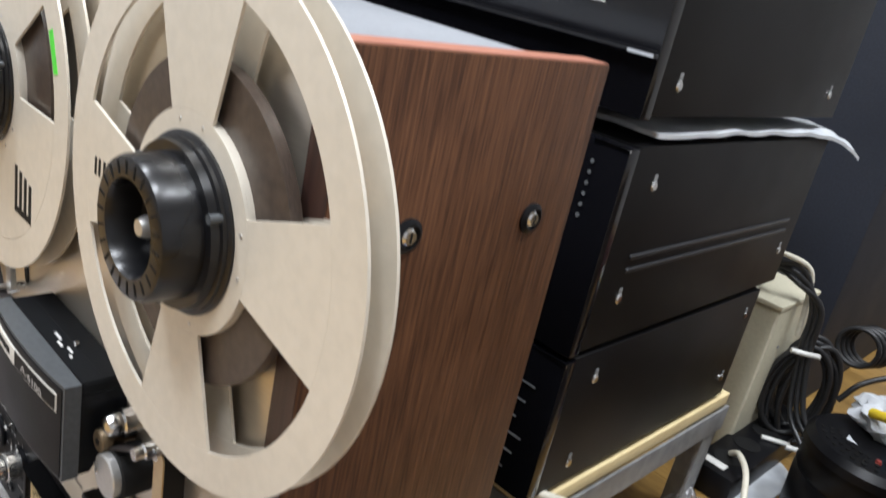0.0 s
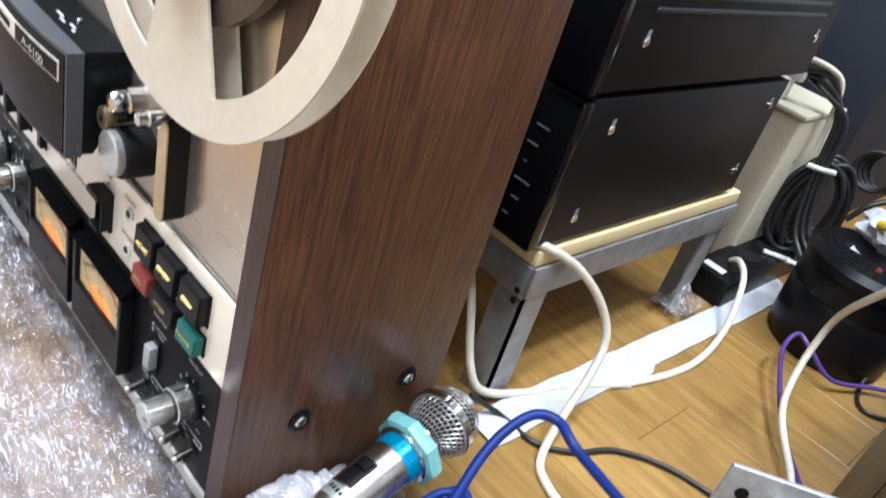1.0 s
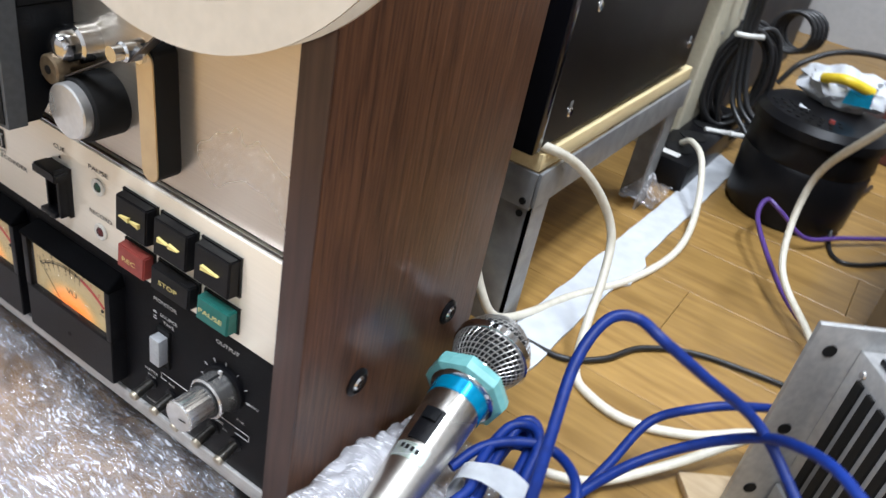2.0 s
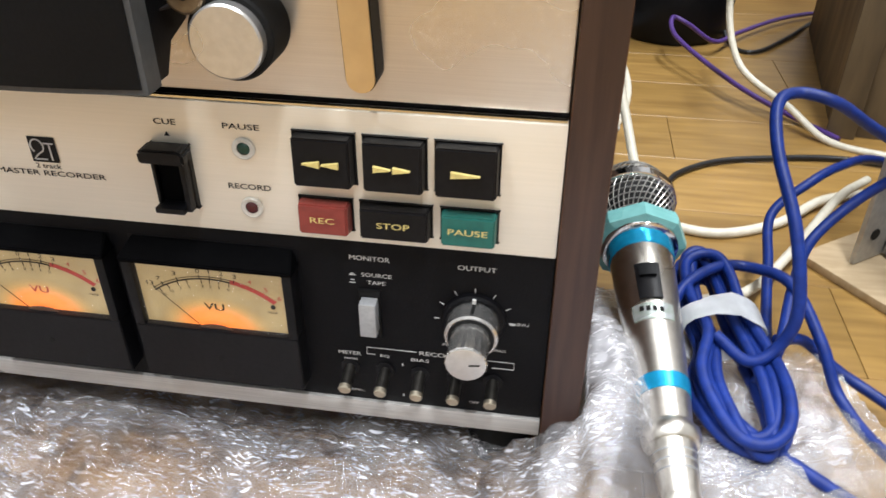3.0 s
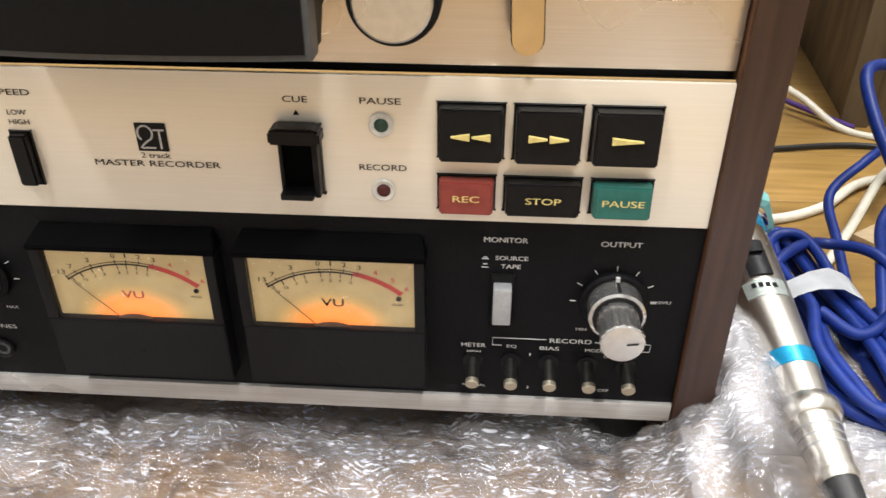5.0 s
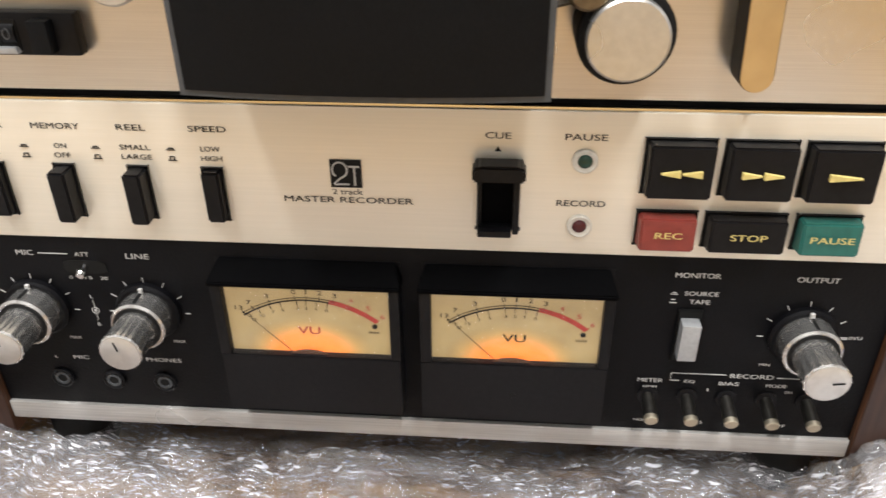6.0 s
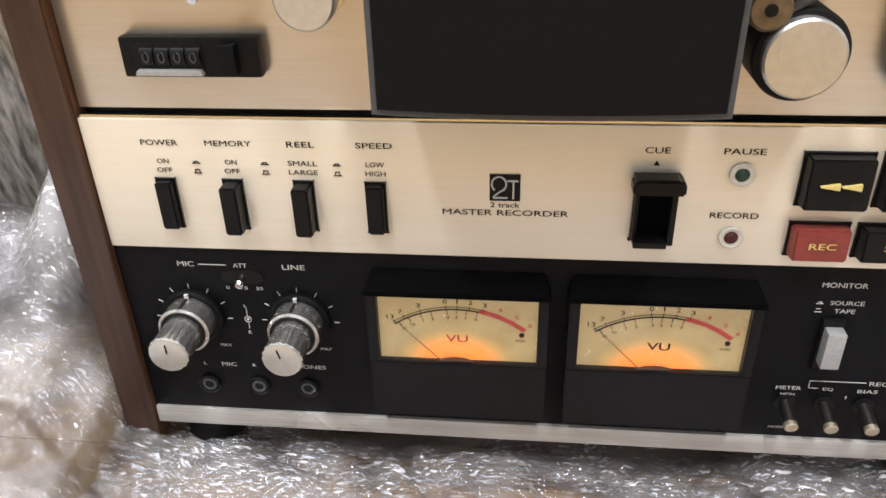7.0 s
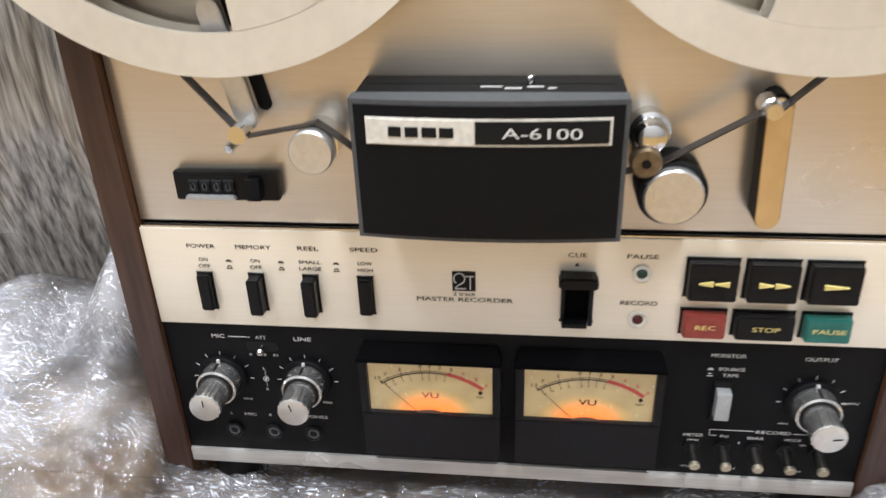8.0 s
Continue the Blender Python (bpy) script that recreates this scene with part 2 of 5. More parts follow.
_c, _g, _m = _n.new("ShaderNodeBsdfTransparent"), _n.new("ShaderNodeBsdfGlossy"), _n.new("ShaderNodeMixShader")
_g.inputs["Roughness"].default_value = 0.05
_m.inputs[0].default_value = 0.035
_l.new(_c.outputs[0], _m.inputs[1])
_l.new(_g.outputs[0], _m.inputs[2])
_l.new(_m.outputs[0], _n["Material Output"].inputs["Surface"])
NAME_SILVER = mat("name_plate_silver", (0.72, 0.70, 0.64), scale=300, rough=0.4, metal=0.15)
FOIL = mat("silver_foil_sticker", (0.66, 0.70, 0.72), (0.50, 0.60, 0.52), scale=260, rough=0.25, metal=0.7)
TAPE_STRIP = mat("milky_tape", (0.78, 0.80, 0.82), scale=90, rough=0.4)
YELLOW = mat("yellow_sleeve", (0.80, 0.58, 0.03), scale=90, rough=0.4)


def dial_face():
    """The meter's printed card; the glow of its small lamp below is put into its emission."""
    m = bpy.data.materials.new("meter_card")
    m.use_nodes = True
    nt = m.node_tree
    n, l = nt.nodes, nt.links
    b = n["Principled BSDF"]
    co = n.new("ShaderNodeTexCoord")
    sub = n.new("ShaderNodeVectorMath")
    sub.operation = "MULTIPLY"
    sub.inputs[1].default_value = (1.0, 0.0, 1.5)
    l.new(co.outputs["Object"], sub.inputs[0])
    ln = n.new("ShaderNodeVectorMath")
    ln.operation = "LENGTH"
    l.new(sub.outputs[0], ln.inputs[0])
    ramp = n.new("ShaderNodeValToRGB")
    e = ramp.color_ramp.elements
    e[0].position, e[0].color = 0.0, (1.0, 0.15, 0.0, 1)
    e[1].position, e[1].color = 1.0, (0.80, 0.55, 0.25, 1)
    mid = e.new(0.44)
    mid.color = (1.0, 0.24, 0.005, 1)
    late = e.new(0.74)
    late.color = (0.90, 0.47, 0.13, 1)
    dist = n.new("ShaderNodeMapRange")
    dist.inputs["From Min"].default_value, dist.inputs["From Max"].default_value = 0.004, 0.030
    l.new(ln.outputs["Value"], dist.inputs["Value"])
    l.new(dist.outputs[0], ramp.inputs[0])
    power = n.new("ShaderNodeMapRange")
    power.inputs["From Min"].default_value, power.inputs["From Max"].default_value = 0.005, 0.029
    power.inputs["To Min"].default_value, power.inputs["To Max"].default_value = 1.5, 0.34
    power.interpolation_type = "SMOOTHSTEP"
    l.new(ln.outputs["Value"], power.inputs["Value"])
    tone = n.new("ShaderNodeTexNoise")
    tone.inputs["Scale"].default_value, tone.inputs["Detail"].default_value = 60, 3
    l.new(co.outputs["Object"], tone.inputs["Vector"])
    aged = n.new("ShaderNodeValToRGB")
    aged.color_ramp.elements[0].position, aged.color_ramp.elements[1].position = 0.35, 0.68
    aged.color_ramp.elements[0].color, aged.color_ramp.elements[1].color = (0.20, 0.155, 0.072, 1), (0.31, 0.245, 0.12, 1)
    l.new(tone.outputs["Fac"], aged.inputs[0])
    l.new(aged.outputs[0], b.inputs["Base Color"])
    l.new(ramp.outputs[0], b.inputs["Emission Color"])
    l.new(power.outputs[0], b.inputs["Emission Strength"])
    b.inputs["Roughness"].default_value = 0.4
    return m


CARD_VU = dial_face()


# ---- building helpers ----
def mesh_object(name, bm, material, smooth=0.0):
    me = bpy.data.meshes.new(name)
    bm.normal_update()
    bm.to_mesh(me)
    bm.free()
    me.materials.append(material)
    if smooth:
        me.polygons.foreach_set("use_smooth", [True] * len(me.polygons))
        me.set_sharp_from_angle(angle=radians(smooth))
    return new(name, me)


def part(name, bm, material, parent, label="", smooth=35.0):
    ob = mesh_object(name, bm, material, smooth)
    ob.parent = parent
    if label:
        tagged(ob, label)
    return ob


def thing(name, label, category, group="", kind=""):
    return tagged(new(name), label, category, group, kind)


def box(x0, x1, y0, y1, z0, z1, bevel=0.0, bm=None, seg=2):
    fresh = bmesh.new()
    bmesh.ops.create_cube(fresh, size=1)
    for v in fresh.verts:
        v.co = Vector(((x0 + x1) / 2 + v.co.x * (x1 - x0), (y0 + y1) / 2 + v.co.y * (y1 - y0), (z0 + z1) / 2 + v.co.z * (z1 - z0)))
    if bevel:
        bmesh.ops.bevel(fresh, geom=fresh.edges[:], offset=bevel, segments=seg, affect="EDGES", profile=0.6)
    return merge(bm, fresh)


def merge(bm, fresh):
    if bm is None:
        return fresh
    me = bpy.data.meshes.new("tmp")
    fresh.to_mesh(me)
    fresh.free()
    bm.from_mesh(me)
    bpy.data.meshes.remove(me)
    return bm


def turned(profile, origin, axis, seg=40, bm=None, flutes=0, depth=0.0):
    """A lathe shape: (distance along the axis, radius) rows, closed at both ends. flutes cuts shallow grooves."""
    fresh = bmesh.new()
    axis = Vector(axis).normalized()
    side = axis.orthogonal().normalized()
    up = axis.cross(side)
    rings = []
    for d, r in profile:
        ring = []
        for i in range(seg):
            a = 2 * math.pi * i / seg
            rr = r - (depth if flutes and (i * flutes * 2 // seg) % 2 else 0)
            ring.append(fresh.verts.new(Vector(origin) + axis * d + (side * math.cos(a) + up * math.sin(a)) * rr))
        rings.append(ring)
    for a, b in zip(rings, rings[1:]):
        for i in range(seg):
            fresh.faces.new((a[i], a[(i + 1) % seg], b[(i + 1) % seg], b[i]))
    fresh.faces.new(rings[0][::-1])
    fresh.faces.new(rings[-1])
    bmesh.ops.recalc_face_normals(fresh, faces=fresh.faces)
    return merge(bm, fresh)


def rod(x, z, r, y0, y1, seg=32, edge=0.0008, bm=None, flutes=0, depth=0.0):
    """A round peg that stands out of the front: from y0 (back) to y1 (front)."""
    length = abs(y1 - y0)
    e = min(edge, length * 0.4, r * 0.5)
    return turned([(0, r), (length - e, r), (length, r - e)], (x, y0, z), (0, -1 if y1 < y0 else 1, 0), seg, bm, flutes, depth)


def outline(points, y0, y1, bm=None, bevel=0.0):
    """A flat shape in the front plane, given by its (x, z) outline, with thickness from y0 (front) to y1."""
    fresh = bmesh.new()
    front = [fresh.verts.new((x, y0, z)) for x, z in points]
    back = [fresh.verts.new((x, y1, z)) for x, z in points]
    fresh.faces.new(front)
    fresh.faces.new(back[::-1])
    for i in range(len(points)):
        j = (i + 1) % len(points)
        fresh.faces.new((front[j], front[i], back[i], back[j]))
    bmesh.ops.recalc_face_normals(fresh, faces=fresh.faces)
    if bevel:
        bmesh.ops.bevel(fresh, geom=fresh.edges[:], offset=bevel, segments=2, affect="EDGES")
    return merge(bm, fresh)


def smooth_line(points, step=8):
    pts = [Vector(p) for p in points]
    pts = [2 * pts[0] - pts[1]] + pts + [2 * pts[-1] - pts[-2]]
    out = []
    for a, b, c, d in zip(pts, pts[1:], pts[2:], pts[3:]):
        for i in range(step):
            t = i / step
            out.append(0.5 * (2 * b + (c - a) * t + (2 * a - 5 * b + 4 * c - d) * t * t + (3 * b - a - 3 * c + d) * t ** 3))
    out.append(pts[-2])
    return out


def tube(points, r, bm=None, seg=12, step=8, taper=None):
    """A round cable along a smooth line."""
    line = smooth_line(points, step)
    fresh = bmesh.new()
    rings, side = [], None
    for i, p in enumerate(line):
        way = (line[min(i + 1, len(line) - 1)] - line[max(i - 1, 0)]).normalized()
        side = way.orthogonal().normalized() if side is None else (side - way * side.dot(way)).normalized()
        up = way.cross(side)
        rr = r * (taper(i / (len(line) - 1)) if taper else 1)
        rings.append([fresh.verts.new(p + (side * math.cos(2 * math.pi * k / seg) + up * math.sin(2 * math.pi * k / seg)) * rr) for k in range(seg)])
    for a, b in zip(rings, rings[1:]):
        for k in range(seg):
            fresh.faces.new((a[k], a[(k + 1) % seg], b[(k + 1) % seg], b[k]))
    fresh.faces.new(rings[0][::-1])
    fresh.faces.new(rings[-1])
    return merge(bm, fresh)


def ribbon(points, y0, y1, thick=0.0004):
    """A tape stretched between (x, z) places, its width from y0 to y1."""
    fresh = bmesh.new()
    for (xa, za), (xb, zb) in zip(points, points[1:]):
        d = Vector((xb - xa, zb - za)).normalized() * thick
        q = [(xa - d.y, za + d.x), (xb - d.y, zb + d.x), (xb + d.y, zb - d.x), (xa + d.y, za - d.x)]
        outline(q, y0, y1, fresh)
    return fresh


def lettering(text, cx, cz, w, h, y, material, parent, label=""):
    """Printed letters on a plane that faces the front, w wide and h high, centred on (cx, cz)."""
    cu = bpy.data.curves.new("lettering", "FONT")
    cu.body, cu.resolution_u, cu.offset = text, 3, 0.0
    tmp = new("lettering_tmp", cu)
    bpy.context.view_layer.update()
    me = bpy.data.meshes.new_from_object(tmp.evaluated_get(bpy.context.evaluated_depsgraph_get()))
    bpy.data.objects.remove(tmp)
    bpy.data.curves.remove(cu)
    xs, ys = [v.co.x for v in me.vertices], [v.co.y for v in me.vertices]
    x0, x1, y0, y1 = min(xs), max(xs), min(ys), max(ys)
    for v in me.vertices:
        v.co = Vector((cx + ((v.co.x - x0) / (x1 - x0) - 0.5) * w, y, cz + ((v.co.y - y0) / (y1 - y0) - 0.5) * h))
    # a second, slightly shifted impression gives the print its weight
    bm = bmesh.new()
    bm.from_mesh(me)
    twin = bmesh.ops.duplicate(bm, geom=bm.verts[:] + bm.edges[:] + bm.faces[:])["geom"]
    for v in twin:
        if isinstance(v, bmesh.types.BMVert):
            v.co += Vector((h * 0.035, -0.00005, 0))
    bm.to_mesh(me)
    bm.free()
    me.materials.clear()
    me.materials.append(material)
    ob = new("lettering", me)
    ob.parent = parent
    if label:
        tagged(ob, label)
    return ob


def bar(x0, x1, z0, z1, y, material, parent, name="mark"):
    return part(name, box(x0, x1, y - 0.0002, y + 0.0001, z0, z1), material, parent, smooth=0)


def line_mark(xa, za, xb, zb, w, y, material, parent, name="mark"):
    d = Vector((xb - xa, zb - za)).normalized() * w / 2
    return part(name, outline([(xa - d.y, za + d.x), (xb - d.y, zb + d.x), (xb + d.y, zb - d.x), (xa + d.y, za - d.x)], y - 0.0002, y + 0.0001), material, parent, smooth=0)


# ---- the room ----
def structure(name, bm, material, label, smooth=0.0):
    return tagged(mesh_object(name, bm, material, smooth), label, "building part", kind="structure")


floor = structure("floor", box(-1.75, 2.15, -1.95, 2.0, -0.15, FLOOR - 0.006), FLOOR_WOOD, "golden oak laminate floor with plank joints")
wall_north = structure("wall_north", box(-1.75, 2.15, 1.85, 2.0, FLOOR - 0.006, 2.45), WALL, "plain grey painted wall behind the equipment")
# unseen walls and ceiling, added so the metal has a bright room to reflect
wall_south = structure("wall_south", box(-1.75, 2.15, -1.95, -1.8, FLOOR - 0.006, 2.45), WALL, "unseen light painted wall added to close the room")
wall_west = structure("wall_west", box(-1.75, -1.6, -1.8, 1.85, FLOOR - 0.006, 2.45), WALL, "unseen light painted side wall added to close the room")
wall_east = structure("wall_east", box(2.0, 2.15, -1.8, 1.85, FLOOR - 0.006, 2.45), WALL, "unseen light painted side wall added to close the room")
ceiling = structure("ceiling", box(-1.75, 2.15, -1.95, 2.0, 2.45, 2.55), CEIL, "unseen white painted ceiling with tube lights, added to close the room")
for (lx, ly), sx, sy, watts in LAMPS:
    fixture = thing("ceiling_light", "white ceiling light fitting with a long tube", "ceiling light", "ceiling lights")
    part("housing", box(lx - sx / 2 - 0.02, lx + sx / 2 + 0.02, ly - sy / 2 - 0.03, ly + sy / 2 + 0.03, 2.38, 2.449, 0.006), WHITE, fixture)
    part("end_cap", box(lx - 0.06, lx + 0.06, ly - sy / 2 - 0.05, ly - sy / 2 - 0.031, 2.385, 2.44, 0.004), WHITE, fixture)


# ---- tape recorder ----
deck = thing("tape_recorder", "vintage reel-to-reel tape recorder with walnut side panels standing on plastic film", "tape recorder")
W0, W1 = 0.2035, 0.2215


def side_panel(sign):
    x0, x1 = sorted((sign * W0, sign * W1))
    bm = box(x0, x1, -0.002, 0.176, 0.057, 0.562, 0.0012)
    ob = part("side_panel", bm, WALNUT, deck, "dark walnut veneer side panel")
    part("front_edge", box(x0 + 0.0006, x1 - 0.0006, -0.0026, -0.0019, 0.0585, 0.5605), WALNUT_EDGE, ob, "dark wooden front edge")
    part("top_edge", box(x0 + 0.0008, x1 - 0.0008, -0.001, 0.1752, 0.5618, 0.5626), EDGE_LIGHT, ob, "reddish raw wood edge on top")
    for y in (0.047, 0.139):
        for z in (0.477, 0.144):
            xo = sign * W1
            part("screw_cup", turned([(0, 0.0088), (0.0012, 0.0088), (0.0028, 0.0062), (0.0024, 0.0050), (0.0012, 0.0046)], (xo, y, z), (sign, 0, 0), 28), BLACK, ob, "black screw cup")
            bm = turned([(0.0, 0.0046), (0.002, 0.0046), (0.0032, 0.0034)], (xo, y, z), (sign, 0, 0), 24)
            part("screw_head", bm, CHROME, ob, "bright crosshead screw")
            part("cross_slot", box(min(xo, xo + sign * 0.0034), max(xo, xo + sign * 0.0034), y - 0.0005, y + 0.0005, z - 0.0026, z + 0.0026), INK, ob, smooth=0)
    return ob


side_panel(1)
side_panel(-1)
part("case", box(-W0 + 0.0004, W0 - 0.0004, 0.0075, 0.172, 0.068, 0.553), BLACK, deck, "black inner case")
part("case_top", box(-W0 + 0.0006, W0 - 0.0006, 0.004, 0.174, 0.5535, 0.5565, 0.001), GREY_TOP, deck, "grey metal top plate")
plate = part("deck_plate", box(-0.2028, 0.2028, 0.003, 0.0070, 0.2385, 0.5525, 0.0006), ALU_UP, deck, "brushed champagne aluminium deck plate")
face = part("control_plate", box(-0.2030, 0.2030, -0.0005, 0.0065, 0.1732, 0.2350, 0.0005), ALU, deck, "satin champagne aluminium control plate")
part("bright_lip", box(-0.2025, 0.2025, 0.0006, 0.0028, 0.2352, 0.2362), CHROME, face, "bright upper lip")
black = part("lower_panel", box(-0.2030, 0.2030, 0.0005, 0.0066, 0.0775, 0.1730, 0.0003), PANEL, deck, "matt black lower panel")
part("bottom_trim", box(-0.2030, 0.2030, -0.0012, 0.0066, 0.0668, 0.0772, 0.0006), STRIP, deck, "silver bottom trim")
for x in (-0.182, 0.182):
    for y in (0.022, 0.15):
        part("foot", turned([(0, 0.015), (0.004, 0.0165), (0.0335, 0.0165)], (x, y, FLOOR), (0, 0, 1), 28), RUBBER, deck, "black rubber foot")

# control plate: rocker switches and lettering
YF = -0.0007


def rocker(x0, pushed):
    d = -0.0055 if pushed else -0.0095
    sw = part("rocker_switch", box(x0, x0 + 0.0088, 0.0, YF - 0.0008, 0.1845, 0.2085, 0.0004), BLACK, face, "black rocker switch")
    part("rocker", outline([(x0 + 0.0007, 0.1852), (x0 + 0.0081, 0.1852), (x0 + 0.0081, 0.2078), (x0 + 0.0007, 0.2078)], d, YF, bevel=0.0008), BLACK, sw)


for x0, pushed, head, up, low, wide in ((-0.1742, True, "POWER", "ON", "OFF", 0.0162), (-0.1443, False, "MEMORY", "ON", "OFF", 0.0200), (-0.1133, False, "REEL", "SMALL", "LARGE", 0.0118), (-0.0825, True, "SPEED", "LOW", "HIGH", 0.0152)):
    rocker(x0, pushed)
    cx = x0 + 0.0048
    lettering(head, cx, 0.2247, wide, 0.0025, YF, INK, face)
    lettering(up, cx, 0.2162, 0.0052 if len(up) == 2 else 0.0125 if up == "SMALL" else 0.0078, 0.0022, YF, INK, face)
    lettering(low, cx, 0.2121, 0.0068 if len(low) == 3 else 0.0125 if low == "LARGE" else 0.0085, 0.0022, YF, INK, face)
    if x0 < -0.1:
        sx = x0 + 0.0195
        for z, up_h in ((0.2153, 0.0008), (0.2108, 0.0016)):
            bar(sx - 0.0018, sx + 0.0018, z, z + 0.00035, YF, INK, face)
            bar(sx - 0.0010, sx + 0.0010, z + up_h, z + up_h + 0.00035, YF, INK, face)
            bar(sx - 0.0011, sx - 0.0008, z + 0.0003, z + up_h, YF, INK, face)
            bar(sx + 0.0008, sx + 0.0011, z + 0.0003, z + up_h, YF, INK, face)
# emblem: a dark square with light curved strokes
emblem = part("emblem", outline([(-0.0301, 0.2010), (-0.0174, 0.2010), (-0.0174, 0.2132), (-0.0301, 0.2132)], YF - 0.0004, YF, bevel=0.0001), INK, face, "black square emblem with pale strokes", smooth=0)
swash = [(-0.0262 + 0.0030 * math.cos(radians(a)), YF - 0.0005, 0.2088 + 0.0033 * math.sin(radians(a))) for a in range(235, -60, -18)]
swash += [(-0.0262, YF - 0.0005, 0.2050), (-0.0286, YF - 0.0005, 0.2026), (-0.0262, YF - 0.0005, 0.2026), (-0.0226, YF - 0.0005, 0.2026)]
part("stroke", tube(swash, 0.00042, seg=5, step=2), PAINT_W, emblem)
bar(-0.0228, -0.0182, 0.2100, 0.2107, YF - 0.0005, PAINT_W, emblem, "stroke")
bar(-0.0206, -0.0199, 0.2022, 0.2100, YF - 0.0005, PAINT_W, emblem, "stroke")
lettering("2 track", -0.0237, 0.1990, 0.0122, 0.0024, YF, INK, face)
lettering("MASTER RECORDER", -0.0236, 0.1953, 0.0528, 0.0026, YF, INK, face)
lettering("CUE", 0.0362, 0.2248, 0.0098, 0.0026, YF, INK, face)
part("pointer", outline([(0.0350, 0.2183), (0.0376, 0.2183), (0.0363, 0.2204)], YF - 0.0002, YF), INK, face, smooth=0)
lettering("PAUSE", 0.0696, 0.2248, 0.0160, 0.0026, YF, INK, face)
lettering("RECORD", 0.0697, 0.1966, 0.0192, 0.0026, YF, INK, face)
# cue lever: a hooked black slide
cue = part("cue_lever", box(0.0285, 0.0455, YF, -0.0026, 0.1850, 0.2150, 0.0007), BLACK, face, "black hooked cue lever")
part("slot", box(0.0305, 0.0427, -0.0030, -0.0027, 0.1882, 0.2096), HOOD, cue)
part("hook", outline([(0.0268, 0.2098), (0.0472, 0.2098), (0.0472, 0.2150), (0.0450, 0.2166), (0.0290, 0.2166), (0.0268, 0.2150)], -0.0120, -0.0027, bevel=0.0009), BLACK, cue)
part("side_wall", box(0.0428, 0.0452, -0.0085, -0.0027, 0.1858, 0.2095, 0.0005), BLACK, cue)
part("side_wall", box(0.0288, 0.0304, -0.0060, -0.0027, 0.1858, 0.2095, 0.0005), BLACK, cue)
part("lower_lip", box(0.0290, 0.0425, -0.0105, -0.0027, 0.1852, 0.1880, 0.0007), BLACK, cue)
# indicator lamps
for x, z, jewel in ((0.0698, 0.2152, JEWEL_G), (0.0698, 0.1868, JEWEL_R)):
    ind = part("indicator_lamp", turned([(0, 0.0050), (0.0012, 0.0050), (0.0016, 0.0044), (0.0012, 0.0036), (0.0010, 0.0030)], (x, YF, z), (0, -1, 0), 32), NAME_SILVER, face, "small round indicator with a bright bezel")
    part("jewel", turned([(0, 0.0029), (0.0011, 0.0029), (0.0020, 0.0020), (0.0023, 0.0008)], (x, YF, z), (0, -1, 0), 24), jewel, ind, "dark green jewel" if jewel is JEWEL_G else "dark red jewel")


def push_button(x0, x1, z0, z1, material, label, depth=0.0085):
    """A wedge-faced key on a dark base."""
    base = part("push_button", box(x0, x1, 0.0, YF - 0.0010, z0, z1, 0.0004), INK, face, label)
    bm = bmesh.new()
    i = 0.0006
    ys = {z0: YF - depth + 0.0006, z1: YF - depth * 0.82}
    f = [bm.verts.new((x, ys[z], z)) for x, z in ((x0 + 2 * i, z0), (x1 - 2 * i, z0), (x1 - 2 * i, z1), (x0 + 2 * i, z1))]
    for v in f:
        v.co.z += 0.0009 if v.co.z < (z0 + z1) / 2 else -0.0009
    b = [bm.verts.new((x, YF - 0.0008, z)) for x, z in ((x0 + i, z0 + i), (x1 - i, z0 + i), (x1 - i, z1 - i), (x0 + i, z1 - i))]
    bm.faces.new(f)
    bm.faces.new(b[::-1])
    for k in range(4):
        bm.faces.new((f[(k + 1) % 4], f[k], b[k], b[(k + 1) % 4]))
    bmesh.ops.recalc_face_normals(bm, faces=bm.faces)
    bmesh.ops.bevel(bm, geom=bm.edges[:], offset=0.0007, segments=2, affect="EDGES")
    part("key", bm, material, base)
    return base, YF - depth + 0.0001


def arrow(cx, cz, w, h, flip, y, parent):
    s = -1 if flip else 1
    part("arrow", outline([(cx - s * w / 2, cz - h / 2), (cx + s * w / 2, cz - h * 0.05), (cx + s * w / 2, cz + h * 0.05), (cx - s * w / 2, cz + h / 2)], y - 0.0006, y + 0.0012), PAINT_Y, parent, smooth=0)


PUSH_ROW = ((0.0918, 0.1182, 0.2025, 0.2256), (0.1213, 0.1480, 0.2025, 0.2256), (0.1510, 0.1780, 0.2025, 0.2256))
for (x0, x1, z0, z1), kind in zip(PUSH_ROW, ("rewind", "forward", "play")):
    key, y = push_button(x0, x1, z0, z1, BLACK, "black push button with yellow arrows")
    cx = (x0 + x1) / 2
    if kind == "play":
        arrow(cx, 0.2142, 0.0118, 0.0027, False, y, key)
    else:
        for dx in (-0.0040, 0.0040):
            arrow(cx + dx, 0.2142, 0.0072, 0.0027, kind == "rewind", y, key)
for x0, x1, material, word, w, label in ((0.0918, 0.1155, RED, "REC", 0.0105, "dull red push button with yellow lettering"), (0.1186, 0.1500, BLACK, "STOP", 0.0140, "wide black push button with yellow lettering"), (0.1535, 0.1782, TEAL, "PAUSE", 0.0165, "dark green push button with yellow lettering")):
    key, y = push_button(x0, x1, 0.1794, 0.1950, material, label)
    lettering(word, (x0 + x1) / 2, 0.1878, w, 0.0028, y - 0.0001, PAINT_Y, key)

# lower panel
YB = 0.0003


